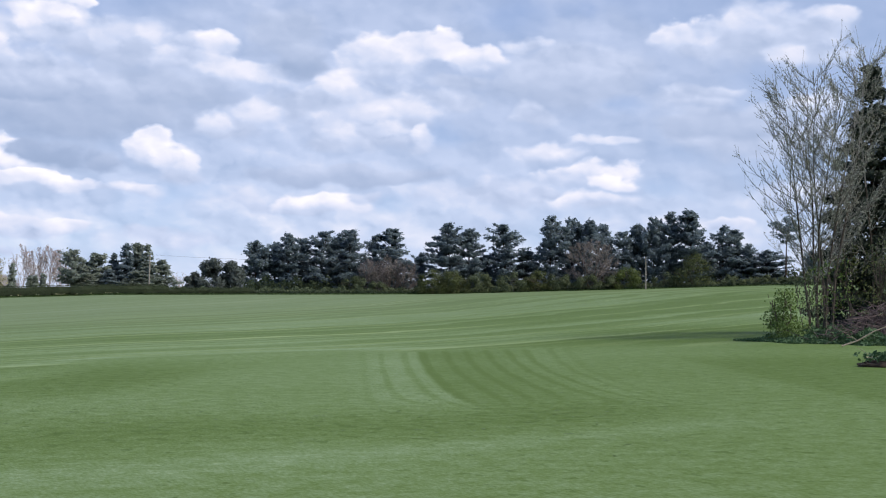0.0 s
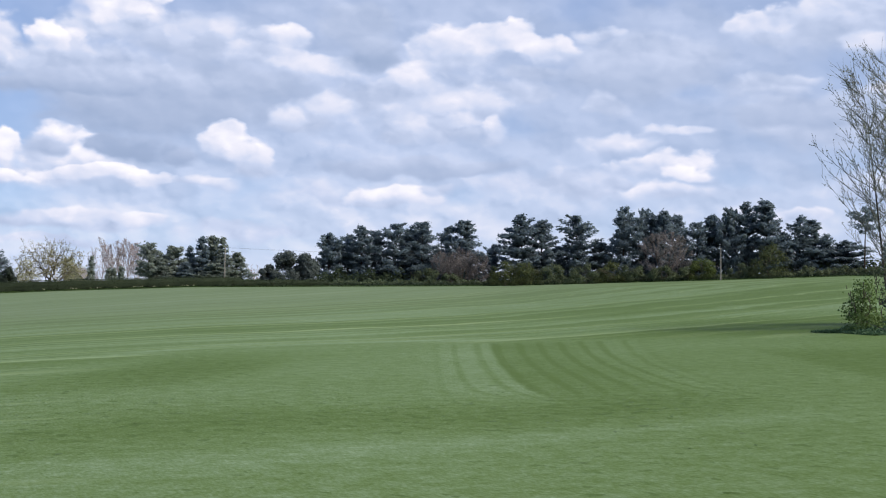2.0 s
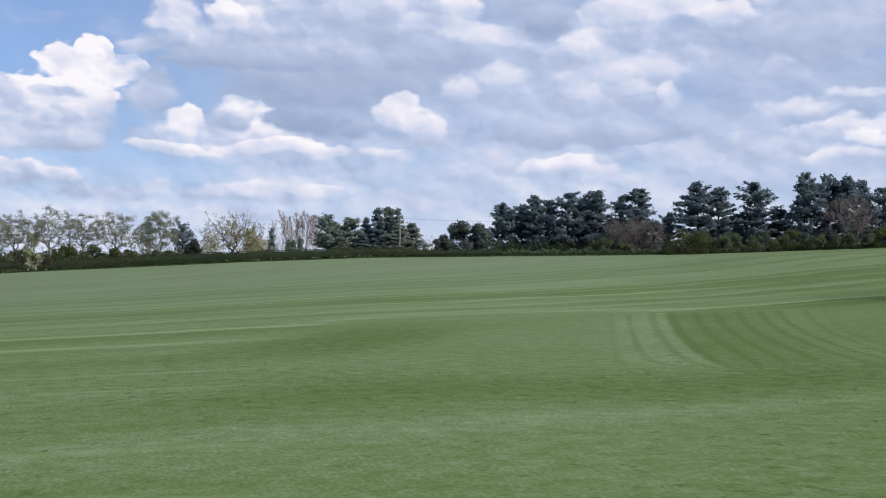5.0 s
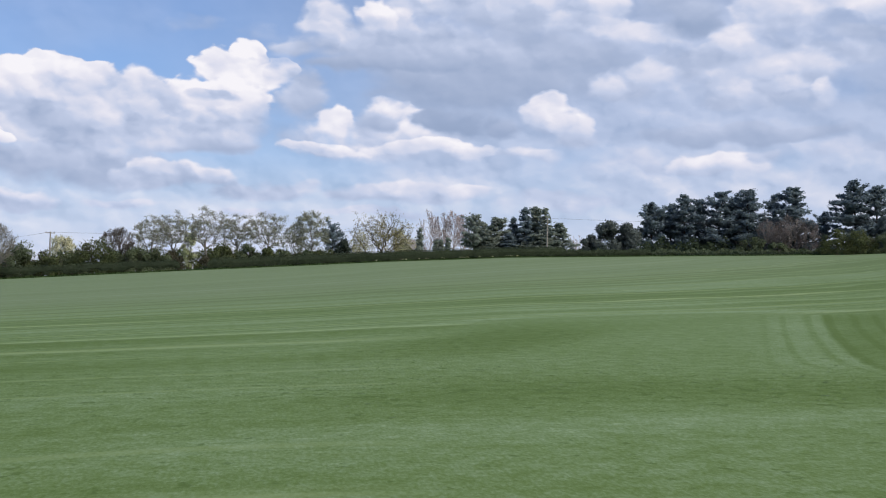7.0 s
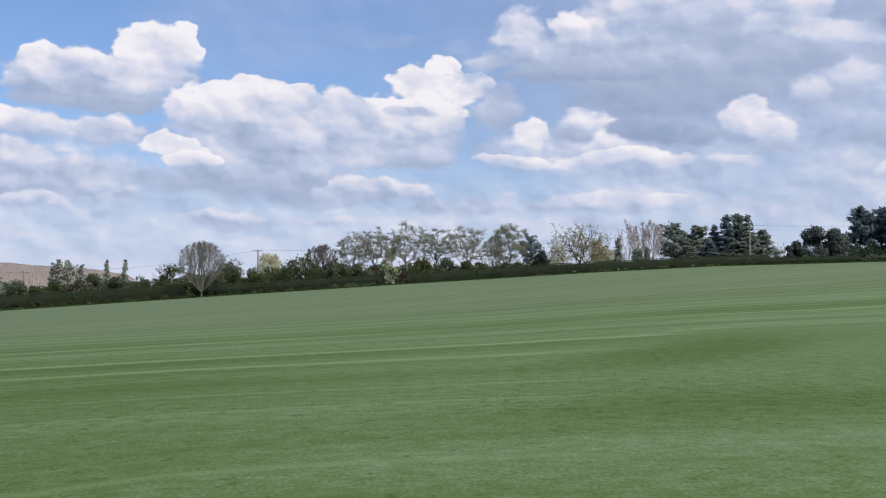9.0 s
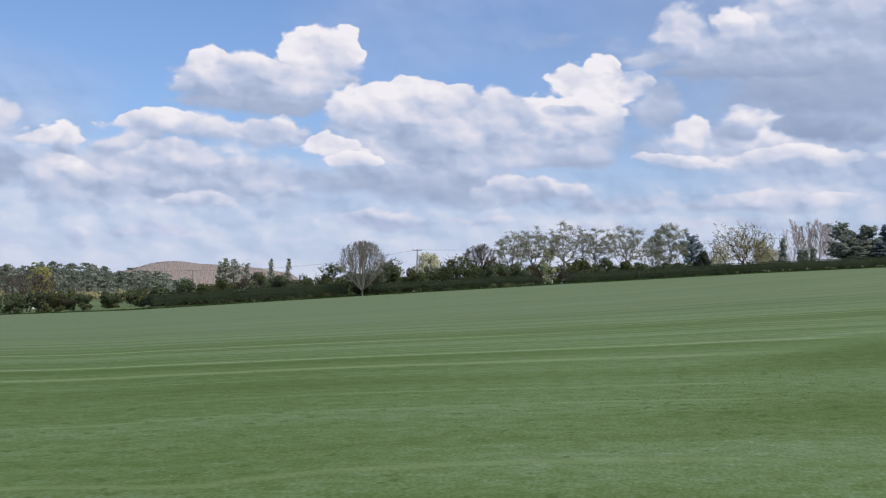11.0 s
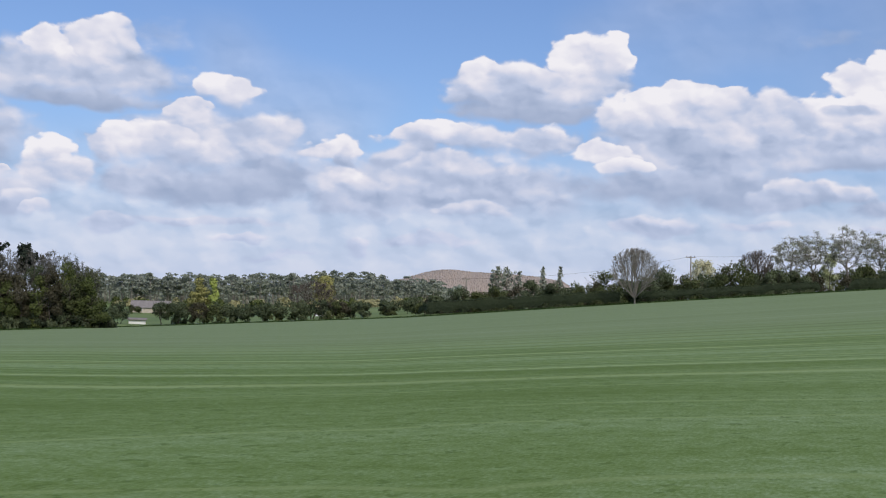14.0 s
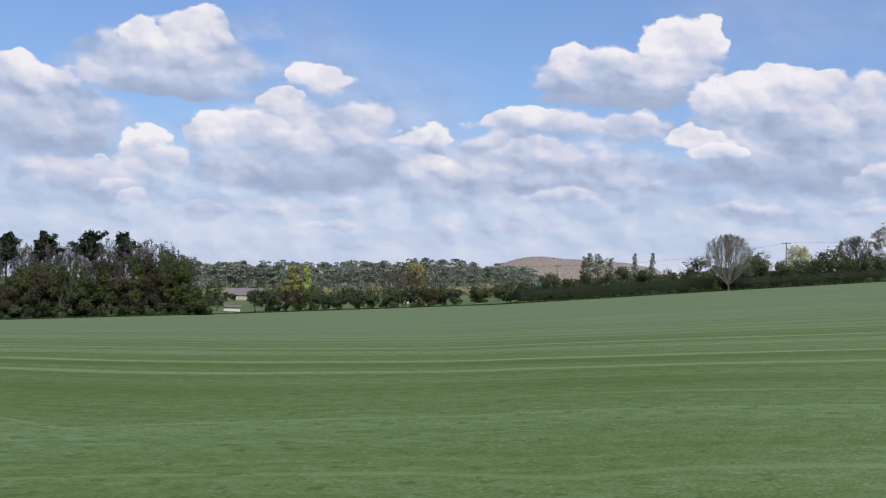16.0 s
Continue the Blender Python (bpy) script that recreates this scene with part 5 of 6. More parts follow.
def verge(name, label, a0, a1, n, r0, r1, tall, size, mat, seed):
    rng = np.random.default_rng(seed)
    a = rng.uniform(a0, a1, n)
    r = wrap_profile(EDGE, a) + rng.uniform(r0, r1, n)
    z = height(r, a) + rng.uniform(0, 1, n) ** 1.4 * tall * (0.75 + 0.25 * np.sin(a * 7) * np.sin(a * 2.3 + seed))
    me = mesh_of(name, *cards(np.stack([-r * np.sin(np.radians(a)), r * np.cos(np.radians(a)), z], -1), size, rng))
    me.materials.append(mat)
    tagged(new(name, me), label, "grass", kind="stuff")


verge("verge_grass", "long dark green grass along the foot of the hedges", -16, 72, 34000, -0.8, 1.2, 0.22, 0.24, GRASS, 9)
verge("hedge_bottom", "tangled dark growth behind the hedges and under the pines", -16, 28, 22000, 2.0, 5.0, 0.9, 0.34, HEDGE, 10)
verge("wood_backing", "dim dark growth deep among the pines", -20, 9, 16000, 22.0, 30.0, 5.2, 0.5, HEDGE, 12)
verge("wood_bottom", "low dark undergrowth under the pines", -16, 12, 14000, 5.0, 12.0, 1.9, 0.4, LEAF_DARK, 11)



def daffodils(where, seed):
    """A tuft of strap leaves with a few yellow flowers."""
    rng = np.random.default_rng(seed)
    ob = thing("daffodil_clump", "tuft of pale yellow daffodils at the hedge's foot", "flowers", where, "daffodils along the hedge")
    n = 26
    p = rng.normal(size=(n, 3)) * [0.16, 0.16, 0]
    q = p + rng.normal(size=(n, 3)) * [0.08, 0.08, 0.03] + [0, 0, 0.34]
    tagged(part("leafage", tubes(np.column_stack([p, np.full(n, 0.014), q, np.full(n, 0.006)]), 3), GRASS, ob), kind="stuff")
    for i in range(4):
        c = q[i] + [0, 0, 0.05]
        part("flower", tubes(np.array([(*c, 0.03, c[0], c[1] - 0.05, c[2] + 0.01, 0.075)]), 6), PETAL, ob)
    return ob


PETAL = plain("pale_yellow_petals", (0.62, 0.62, 0.36), 0.6, 0.15, 8.0)
rng = np.random.default_rng(61)
for i, a in enumerate([14.2, 14.5, 14.65, 15.3, 15.9, 16.4, 16.55, 16.7, 17.5, 18.2, 18.5, 19.1, 19.3, 20.4]):
    daffodils(at(a, float(wrap_profile(EDGE, a)) + rng.uniform(-0.4, 0.2)), 700 + i)

# ---- the wood on the hill's left shoulder ----
for i, (a, h, w) in enumerate([(67.98, 15.9, 6.8), (66.39, 16.0, 7.0), (64.73, 16.0, 7.6), (63.2, 15.9, 6.8), (69.6, 16.2, 7.0)]):
    conifer("pine_tree", "dark pine standing above the leafy wood", at(a, 262), h, w * 0.78, 300 + i, SPRUCE, "pine", 4200, group="pines in the wood", bare=0.68)
rng = np.random.default_rng(77)
for i in range(32):
    a = 60.5 + i * 0.325 + rng.uniform(-0.12, 0.12)
    h = float(np.interp(a, [60.4, 61.3, 63, 71], [11.0, 14.2, 15.0, 14.8])) * rng.uniform(0.92, 1.04)
    fan_tree("bare_tree", "tall grey bare tree with upright branches in the wood", at(a, 258 + rng.uniform(0, 9)), h, 5.4, 310 + i, BARK_PALE, TWIG_GREY, base=0.38, limbs=15, shoots=8, twigs=5, splay=1.15, curl=0.6, thick=0.009, group="bare trees of the wood", buds=2, leaf=LEAF_OLIVE if a < 62.0 else TWIG_GREY, bud=0.15)
for i in range(34):
    a = 60.1 + i * 0.325 + rng.uniform(-0.15, 0.15)
    h = float(np.interp(a, [59.8, 60.6, 61.4, 62.8, 64.5, 71], [4.5, 8.5, 12.0, 11.4, 9.6, 9.2])) * rng.uniform(0.78, 1.12)
    tint = (LEAF_OLIVE, LEAF_WOOD, LEAF_DARK, TWIG_DUN, LEAF_OLIVE, LEAF_WOOD, TWIG_DUN)[i % 7] if i > 2 else LEAF_WOOD
    leafy_tree("tree", ("brown budding tree" if tint is TWIG_DUN else "green budding tree") + " at the wood's edge", at(a, 251 + (i % 2) * 4 + rng.uniform(0, 2)), h, 5.2, 340 + i, tint, BARK_GREY, 0.30, 2600, (0.02, 0.10, 0.03)[i % 3], "trees at the wood's edge", rag=0.7)
for i in range(34):
    leafy_tree("shrub", "dark undergrowth shrub at the wood's edge", at(59.9 + i * 0.325, 251.0 + 2.5 * (i % 3), -0.1), 2.6 + 1.4 * (i % 3), 5.0, 380 + i, HEDGE if i % 2 else LEAF_DARK, BARK, 0.34, 1300, 0.0, "undergrowth of the wood", "bush")
# ---- bushes, house and far wood in the dip ----
DIP = [(59.33, 5.0, 5.8), (57.49, 5.3, 5.4), (56.88, 5.5, 6.0), (55.89, 4.8, 6.0), (55.15, 4.9, 6.2), (53.9, 4.2, 5.4), (52.66, 4.3, 6.0), (51.66, 4.8, 6.0), (49.91, 4.1, 6.0), (48.9, 3.7, 6.0), (47.65, 3.4, 6.4), (46.78, 3.4, 6.0), (54.5, 4.5, 5.0), (53.2, 4.4, 5.0), (50.7, 4.6, 6.0)]
for i, (a, h, w) in enumerate(DIP):
    leafy_tree("shrub", "brown-green hedgerow shrub beyond the field", at(a, 300, -0.1), h, w, 400 + i, TWIG_DUN if i in (3, 8) else LEAF_DARK, BARK, 0.30, 1500, 0.24, "hedgerow beyond the field", "bush")
rng = np.random.default_rng(90)
for i in range(9):
    leafy_tree("shrub", "dark brown-green hedgerow shrub beyond the field", at(46.4 + i * 1.28 + rng.uniform(-0.1, 0.1), 297 + rng.uniform(0, 5), -0.1), rng.uniform(2.6, 4.4), 6.0, 430 + i, (LEAF_DARK, LEAF_OLIVE, LEAF_DARK, LEAF_OLIVE)[i % 4], BARK, 0.34, 1200, 0.02, "hedgerow beyond the field", "bush")
fan_tree("bare_tree", "broad brown budding tree in the hedgerow", at(51.06, 310), 9.4, 13.5, 420, BARK, TWIG_BROWN, stems=2, base=0.12, limbs=14, shoots=10, twigs=7, splay=1.8, curl=0.3, thick=0.018, buds=1, leaf=TWIG_BROWN, bud=0.14)
leafy_tree("poplar_tree", "narrow bright yellow-green poplar", at(55.36, 430), 12.6, 3.4, 421, LEAF_GOLD, size=0.66, count=1700, skirt=0.0)
leafy_tree("tree", "yellow-olive round tree beyond the hedgerow", at(55.98, 432), 11.9, 6.4, 422, LEAF_AMBER, size=0.66, count=2000, skirt=0.0)
leafy_tree("tree", "yellow-olive tree beyond the hedgerow", at(50.57, 430), 12.9, 7.6, 423, LEAF_AMBER, size=0.66, count=2000, skirt=0.1)


def far_pine_wood():
    rng = np.random.default_rng(5)
    stems, pts = [], []
    for i in range(330):
        a, r = rng.uniform(45.4, 61.8), rng.uniform(700, 830)
        base = at(a, r)
        h = float(np.interp(a, [45.6, 46.4, 49.4, 55, 59.4, 62], [14, 15.5, 20, 18, 17, 16.5])) * rng.uniform(0.72, 1.05)
        stems.append((base.x, base.y, base.z - 0.3, 0.24, base.x + rng.normal() * 0.6, base.y, base.z + h * 0.93, 0.12))
        n, w = 270, rng.uniform(6.0, 10.0)
        f = rng.uniform(0, 1, 12)
        c = rng.normal(size=(12, 3)) * [1, 1, 0] * (w * 0.34 * (1.15 - 0.75 * f))[:, None] + [base.x, base.y, base.z]
        c[:, 2] += h * (0.40 + 0.56 * f)
        off = rng.normal(size=(n, 3))
        off /= np.linalg.norm(off, axis=1, keepdims=True)
        off[:, 2] = np.abs(off[:, 2]) - 0.25
        pts.append(c[rng.integers(0, 12, n)] + off * [w * 0.22, w * 0.22, h * 0.055] * rng.uniform(0.6, 1, (n, 1)))
    ob = tagged(new("far_pine_wood"), "distant sunlit wood of tall bare-trunked pines", "wood", kind="stuff")
    part("trunks", tubes(np.array(stems), 4), BARK_PALE, ob)
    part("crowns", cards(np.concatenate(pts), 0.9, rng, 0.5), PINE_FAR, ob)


def far_thicket():
    """Pale and fresh green bushes in loose groups on the bright meadow before the distant wood."""
    rng = np.random.default_rng(6)
    for mat, label, count in ((LEAF_PALE, "pale budding scrub before the distant wood", 34), (LEAF_WOOD, "fresh green bushes before the distant wood", 30)):
        a, r = rng.uniform(38.5, 62, count), rng.uniform(560, 690, count)
        w, h = rng.uniform(4, 11, count), rng.uniform(2.0, 5.0, count)
        n = 260
        off = rng.normal(size=(count, n, 3))
        off /= np.linalg.norm(off, axis=2, keepdims=True)
        off *= rng.uniform(0.3, 1, (count, n, 1)) ** 0.5
        off[:, :, 2] = np.abs(off[:, :, 2])
        x, y = -r * np.sin(np.radians(a)), r * np.cos(np.radians(a))
        p = np.stack([x, y, height(r, a)], -1)[:, None, :] + off * np.stack([w / 2, w / 2, h], -1)[:, None, :]
        me = mesh_of("far_bushes", *cards(p.reshape(-1, 3), 0.9, rng, out=off.reshape(-1, 3) + [0, 0, 0.3]))
        me.materials.append(mat)
        tagged(new("far_bushes", me), label, "bushes", kind="stuff")


def far_backing():
    """Dim undergrowth behind the distant pines."""
    rng = np.random.default_rng(16)
    n = 9000
    a, r = rng.uniform(44.5, 62.5, n), rng.uniform(850, 900, n)
    z = height(r, a) + rng.uniform(0, 1, n) * (10 + 2 * np.sin(a * 3))
    me = mesh_of("far_undergrowth", *cards(np.stack([-r * np.sin(np.radians(a)), r * np.cos(np.radians(a)), z], -1), 1.8, rng))
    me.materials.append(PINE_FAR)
    tagged(new("far_undergrowth", me), "dim undergrowth behind the distant pines", "bushes", kind="stuff")


far_backing()


def hill_wood():
    """A rounded hill far off, covered by rust-brown leafless trees."""
    rng = np.random.default_rng(8)
    a = np.linspace(36.5, 50.5, 420)
    top = np.interp(a, [36.5, 39.2, 40, 41.2, 42.4, 44.0, 44.8, 45.4, 46.1, 46.9, 49.5, 50.5], [-3, 12, 28, 34, 37, 39, 41.5, 41.5, 38, 31, 12, -3])
    verts, faces = [], []
    depth = np.linspace(0, 1, 34)
    for d in depth:
        r = 1380 + d * 260
        base = height(r, a)
        verts.append(np.stack([-r * np.sin(np.radians(a)), r * np.cos(np.radians(a)), base - 4 + (top + 2) * np.sin(d * math.pi / 2) ** 0.7 + rng.normal(size=len(a)) * 0.45 + 0.8 * np.sin(a * 29 + 5 * d) * np.sin(70 * d + a * 7)], -1))
    v = np.concatenate(verts)
    n = len(a)
    for j in range(len(depth) - 1):
        faces += [[j * n + i, j * n + i + 1, (j + 1) * n + i + 1, (j + 1) * n + i] for i in range(n - 1)]
    ob = tagged(new("hill_wood"), "rust-brown leafless wood on a far rounded hill", "wood", kind="stuff")
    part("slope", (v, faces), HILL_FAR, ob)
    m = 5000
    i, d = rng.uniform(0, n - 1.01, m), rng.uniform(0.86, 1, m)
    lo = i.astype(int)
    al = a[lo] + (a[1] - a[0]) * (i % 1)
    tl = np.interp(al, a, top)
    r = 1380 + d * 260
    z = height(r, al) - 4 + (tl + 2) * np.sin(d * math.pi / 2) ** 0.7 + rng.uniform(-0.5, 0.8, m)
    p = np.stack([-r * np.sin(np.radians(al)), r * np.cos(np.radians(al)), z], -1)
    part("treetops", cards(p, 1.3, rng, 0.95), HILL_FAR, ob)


for i, (a, r, h, w) in enumerate([(58.7, 440, 3.3, 5.2), (57.5, 440, 3.6, 6.0), (59.5, 430, 3.6, 5.5), (56.6, 445, 3.2, 6.0)]):
    leafy_tree("shrub", "olive shrub before the farmhouse", at(a, r, -0.1), h, w, 460 + i, LEAF_OLIVE, BARK, 0.34, 1100, 0.0, "shrubs before the farmhouse", "bush")
for i, (a, h) in enumerate([(27.9, 6.0), (28.4, 5.4), (28.9, 6.2), (29.4, 5.6)]):
    leafy_tree("shrub", "olive shrub beyond the gap in the hedge", at(a, 305, -0.1), h, 6.5, 470 + i, LEAF_OLIVE, BARK, 0.32, 1500, 0.0, "shrubs beyond the hedge gap", "bush")
far_pine_wood()
far_thicket()
hill_wood()


# ---- poles and wires ----
def box(bm, cx, cy, cz, sx, sy, sz, bevel=0.0):
    made = bmesh.ops.create_cube(bm, size=1.0, matrix=Matrix.Translation((cx, cy, cz)) @ Matrix.Diagonal((sx, sy, sz, 1)))
    if bevel:
        edges = {e for v in made["verts"] for e in v.link_edges}
        bmesh.ops.bevel(bm, geom=list(edges), offset=bevel, segments=2, affect="EDGES")
    return bm


def pole(where, h, label, arm=True, facing=0.0):
    ob = thing("utility_pole", label, "pole", where, "utility poles", facing)
    part("post", tubes(np.array([(0, 0, -0.3, 0.17, 0, 0, h * 0.5, 0.15), (0, 0, h * 0.5, 0.15, 0, 0, h, 0.12)]), 10), POLE, ob)
    if arm:
        part("crossarm", box(bmesh.new(), 0, 0.16, h - 0.25, 1.9, 0.12, 0.14, 0.02), POLE, ob)
        for sx in (-0.8, 0.0, 0.8):
            part("insulator", tubes(np.array([(sx, 0.16, h - 0.18, 0.06, sx, 0.16, h + 0.05, 0.04)]), 8), GLASSY, ob)
    return ob


POLES = [(-8.88, 312, 7.7, False), (12.9, 274, 8.4, False), (34.46, 262, 8.9, True), (44.28, 300, 7.6, True)]
for az, r, h, arm in POLES:
    pole(at(az, r), h, "weathered wooden utility pole" + (" with a crossarm" if arm else ""), arm, radians(az + 12))


def wire(a, b, sag, label="thin overhead wire strung between poles"):
    a, b = Vector(a), Vector(b)
    pts = [a.lerp(b, i / 24) - Vector((0, 0, sag * 4 * (i / 24) * (1 - i / 24))) for i in range(25)]
    segs = np.array([(*p, 0.016, *q, 0.016) for p, q in zip(pts, pts[1:])])
    me = mesh_of("overhead_wire", *tubes(segs, 4))
    me.materials.append(WIRE)
    return tagged(new("overhead_wire", me), label, "wire", "overhead wires")


tops = [at(az, r, h - 0.1) for az, r, h, _ in POLES]
for a, b, s in [(at(-22, 330, 8), tops[0], 1.0), (tops[0], tops[1], 1.6), (tops[1], tops[2], 1.6), (tops[2], tops[3], 1.2), (tops[3], at(62, 420, 12), 1.5)]:
    wire(a, b, s)

# ---- buildings, vehicles and signs ----


def house(name, label, where, w, d, eaves, ridge, turn, wall_mat, windows=2):
    ob = thing(name, label, "house", where, turn=turn)
    bm = bmesh.new()
    pts = [(-w / 2, 0), (w / 2, 0)]
    prof = [(-d / 2, -0.3), (d / 2, -0.3), (d / 2, eaves), (0, ridge), (-d / 2, eaves)]
    a = [bm.verts.new((-w / 2, y, z)) for y, z in prof]
    b = [bm.verts.new((w / 2, y, z)) for y, z in prof]
    bm.faces.new(a[::-1])
    bm.faces.new(b)
    for i in range(5):
        bm.faces.new((a[i], a[(i + 1) % 5], b[(i + 1) % 5], b[i]))
    part("wall", bm, wall_mat, ob)
    for side in (-1, 1):
        bm = bmesh.new()
        o, t = 0.35, 0.15
        slope = (ridge - eaves) / (d / 2)
        ey, ez = side * (d / 2 + o), eaves - o * slope
        q = [(-w / 2 - o, 0, ridge + t), (w / 2 + o, 0, ridge + t), (w / 2 + o, ey, ez + t), (-w / 2 - o, ey, ez + t)]
        hi = [bm.verts.new(p) for p in q]
        lo = [bm.verts.new((p[0], p[1], p[2] - t + 0.01)) for p in q]
        bm.faces.new(hi), bm.faces.new(lo[::-1])
        for i in range(4):
            bm.faces.new((hi[i], lo[i], lo[(i + 1) % 4], hi[(i + 1) % 4]))
        part("roof", bm, ROOF, ob)
    for i in range(windows):
        x = (i + 0.5) / windows * w - w / 2
        win = part("window", box(bmesh.new(), x, -d / 2 - 0.02, eaves * 0.6, 1.3, 0.1, 1.2, 0.01), WHITE, ob)
        part("pane", box(bmesh.new(), x, -d / 2 - 0.075, eaves * 0.6, 1.1, 0.02, 1.0), GLASSY, win)
    return ob


def car(where, turn, label):
    ob = thing("car", label, "car", where, turn=turn)
    bm = bmesh.new()
    prof = [(-2.1, 0.3), (-2.15, 0.75), (-1.9, 0.9), (-1.2, 1.0), (-0.6, 1.45), (0.9, 1.48), (1.6, 1.0), (2.1, 0.92), (2.15, 0.4), (2.05, 0.28)]
    a = [bm.verts.new((x, -0.85 + (0.12 if z > 1.2 else 0), z)) for x, z in prof]
    b = [bm.verts.new((x, 0.85 - (0.12 if z > 1.2 else 0), z)) for x, z in prof]
    bm.faces.new(a), bm.faces.new(b[::-1])
    for i in range(len(prof)):
        bm.faces.new((a[i], b[i], b[(i + 1) % len(prof)], a[(i + 1) % len(prof)]))
    part("body", bm, WHITE, ob)
    for s in (-1, 1):
        part("side_window", box(bmesh.new(), 0.2, s * 0.79, 1.2, 1.9, 0.04, 0.32, 0.01), GLASSY, ob)
        for x in (-1.3, 1.35):
            part("wheel", tubes(np.array([(x, s * 0.7, 0.31, 0.31, x, s * 0.9, 0.31, 0.3)]), 16), RUBBER, ob)
    return ob


house("house", "low brick farmhouse with a grey-brown tiled roof", at(58.0, 470), 13.5, 6.5, 1.9, 4.2, radians(52), BRICK, 2)
house("house", "pale gabled house behind the hedge", at(19.05, 300), 5, 4.5, 3.6, 5.8, radians(80), BRICK, 2)
house("outhouse", "small white outhouse among bare shrubs", at(1.64, 330), 3.2, 2.4, 2.0, 2.8, 0.0, WHITE, 1)
house("white_shed", "low white shed beyond the hedgerow", at(58.57, 305), 3.8, 2.2, 1.0, 1.3, radians(58), WHITE, 0)
car(at(50.55, 330), radians(50), "white car parked beyond the hedgerow")
car(at(-14.0, 330), radians(-14), "white car parked beyond the field")


def marker(where, turn):
    ob = thing("marker_post", "short white marker post in the hedge gap", "post", where, turn=turn)
    part("post", box(bmesh.new(), 0, 0, 0.55, 0.14, 0.1, 1.2, 0.02), WHITE, ob)
    part("band", box(bmesh.new(), 0, -0.055, 0.95, 0.15, 0.015, 0.12), GLASSY, ob)


marker(at(28.46, 241.5), radians(28))

# ---- the thicket at the near right ----


def budding_tree(where, h, w, seed, label, stems=5, count=4400, bud=0.05, mat=None):
    """A tall many-stemmed bare tree with ascending twigs and first buds."""
    rng = np.random.default_rng(seed)
    segs, tips = [], []

    def shoot(p, d, length, r0, bend, steps):
        """One bowed shoot; returns the places along it."""
        way = []
        for k in range(steps):
            q = p + d * length / steps
            segs.append((*p, r0 * (1 - 0.85 * k / steps), *q, r0 * (1 - 0.85 * (k + 1) / steps)))
            way.append((q, d.copy(), (k + 1) / steps))
            d = d + np.array([0, 0, bend / steps]) + rng.normal(size=3) * 0.05
            d, p = d / np.linalg.norm(d), q
        return way

    for s in range(stems):
        a, lean = s * 6.283 / stems + rng.uniform(-0.5, 0.5), rng.uniform(0.02, 0.10)
        tall = h * rng.uniform(0.78, 1.0) if s else h
        lead = shoot(np.array([math.cos(a) * 0.5, math.sin(a) * 0.5, -0.15]), np.array([math.cos(a) * lean, math.sin(a) * lean, 1.0]) / math.hypot(1, lean), tall, 0.0055 * tall, 0.10, 9)
        for k in range(count // stems // 24):
            f = rng.uniform(0.21, 0.97)
            q, d, g = lead[min(8, int(f * 9))]
            q = q - d * tall / 9 * rng.uniform(0, 1)
            b, up = rng.uniform(0, 6.283), rng.uniform(0.5, 1.15)
            d = np.array([math.cos(b), math.sin(b), up]) / math.hypot(1, up)
            long = w * 0.56 * min(1.0, 0.62 + f) * (1.15 - f) ** 0.75 * rng.uniform(0.45, 1.1)
            bough = shoot(q, d, long, 0.007 + 0.0045 * long, 0.6, 5)
            for q2, d2, g2 in bough:
                for m in range(4):
                    tips.append(len(segs))
                    shoot(q2 - d2 * long / 5 * rng.uniform(0, 1), (d2 + rng.normal(size=3) * 0.5 + [0, 0, 0.35]), rng.uniform(0.3, 0.8) * (1.2 - 0.5 * g2), 0.0075, 0.5, 1)
    tips, segs = np.array(tips), np.array(segs)
    segs[:, 3:8:4] = np.maximum(segs[:, 3:8:4], 0.0055)
    ob = thing("budding_tree", label, "tree", where)
    thick = segs[:, 7] > 0.035
    part("trunk", tubes(segs[thick], 6), BARK, ob)
    tagged(part("twigwork", tubes(segs[~thick], 3), mat or TWIG_BARK, ob), kind="stuff")
    tips = segs[tips]
    f = rng.uniform(0, 1, (len(tips) * 5, 1))
    t2 = np.repeat(tips, 5, 0)
    tagged(part("budding", cards(t2[:, 0:3] * f + t2[:, 4:7] * (1 - f) + rng.normal(size=(len(t2), 3)) * 0.018, bud, rng), BUD, ob), kind="stuff")
    return ob


BUD = foliage("grey_green_buds", (0.27, 0.28, 0.23), (0.50, 0.51, 0.42), 0.35, 0.8)
TWIG_BARK = bark("grey_twig_bark", (0.13, 0.122, 0.108), (0.30, 0.285, 0.25))
LEAF_FRESH = foliage("fresh_elder_leaves", (0.075, 0.125, 0.035), (0.20, 0.285, 0.085), 0.35, 0.8)
BARK_TAN = bark("tan_twig_bark", (0.10, 0.085, 0.06), (0.28, 0.235, 0.17))
BRUSH = bark("purple_brown_brushwood", (0.085, 0.062, 0.062), (0.24, 0.18, 0.17))
budding_tree(at(-16.3, 69, -0.1), 15.2, 11.6, 507, "tall many-stemmed bare tree with grey-green buds", 6, 4300)
budding_tree(at(-17.9, 71, -0.1), 14.5, 5.5, 502, "slender bare tree with upright budding twigs", 2, 600)
budding_tree(at(-20.9, 62, -0.1), 14.5, 9.0, 503, "tall bare tree with tan twigs leaning over a dark spruce", 2, 420, 0.03, BARK_TAN)
conifer("spruce_tree", "dense dark spruce with drooping boughs in the thicket", at(-18.35, 75, -0.1), 15.4, 7.6, 504, SPRUCE, "fir", 30000, 0.15, bare=0.06)
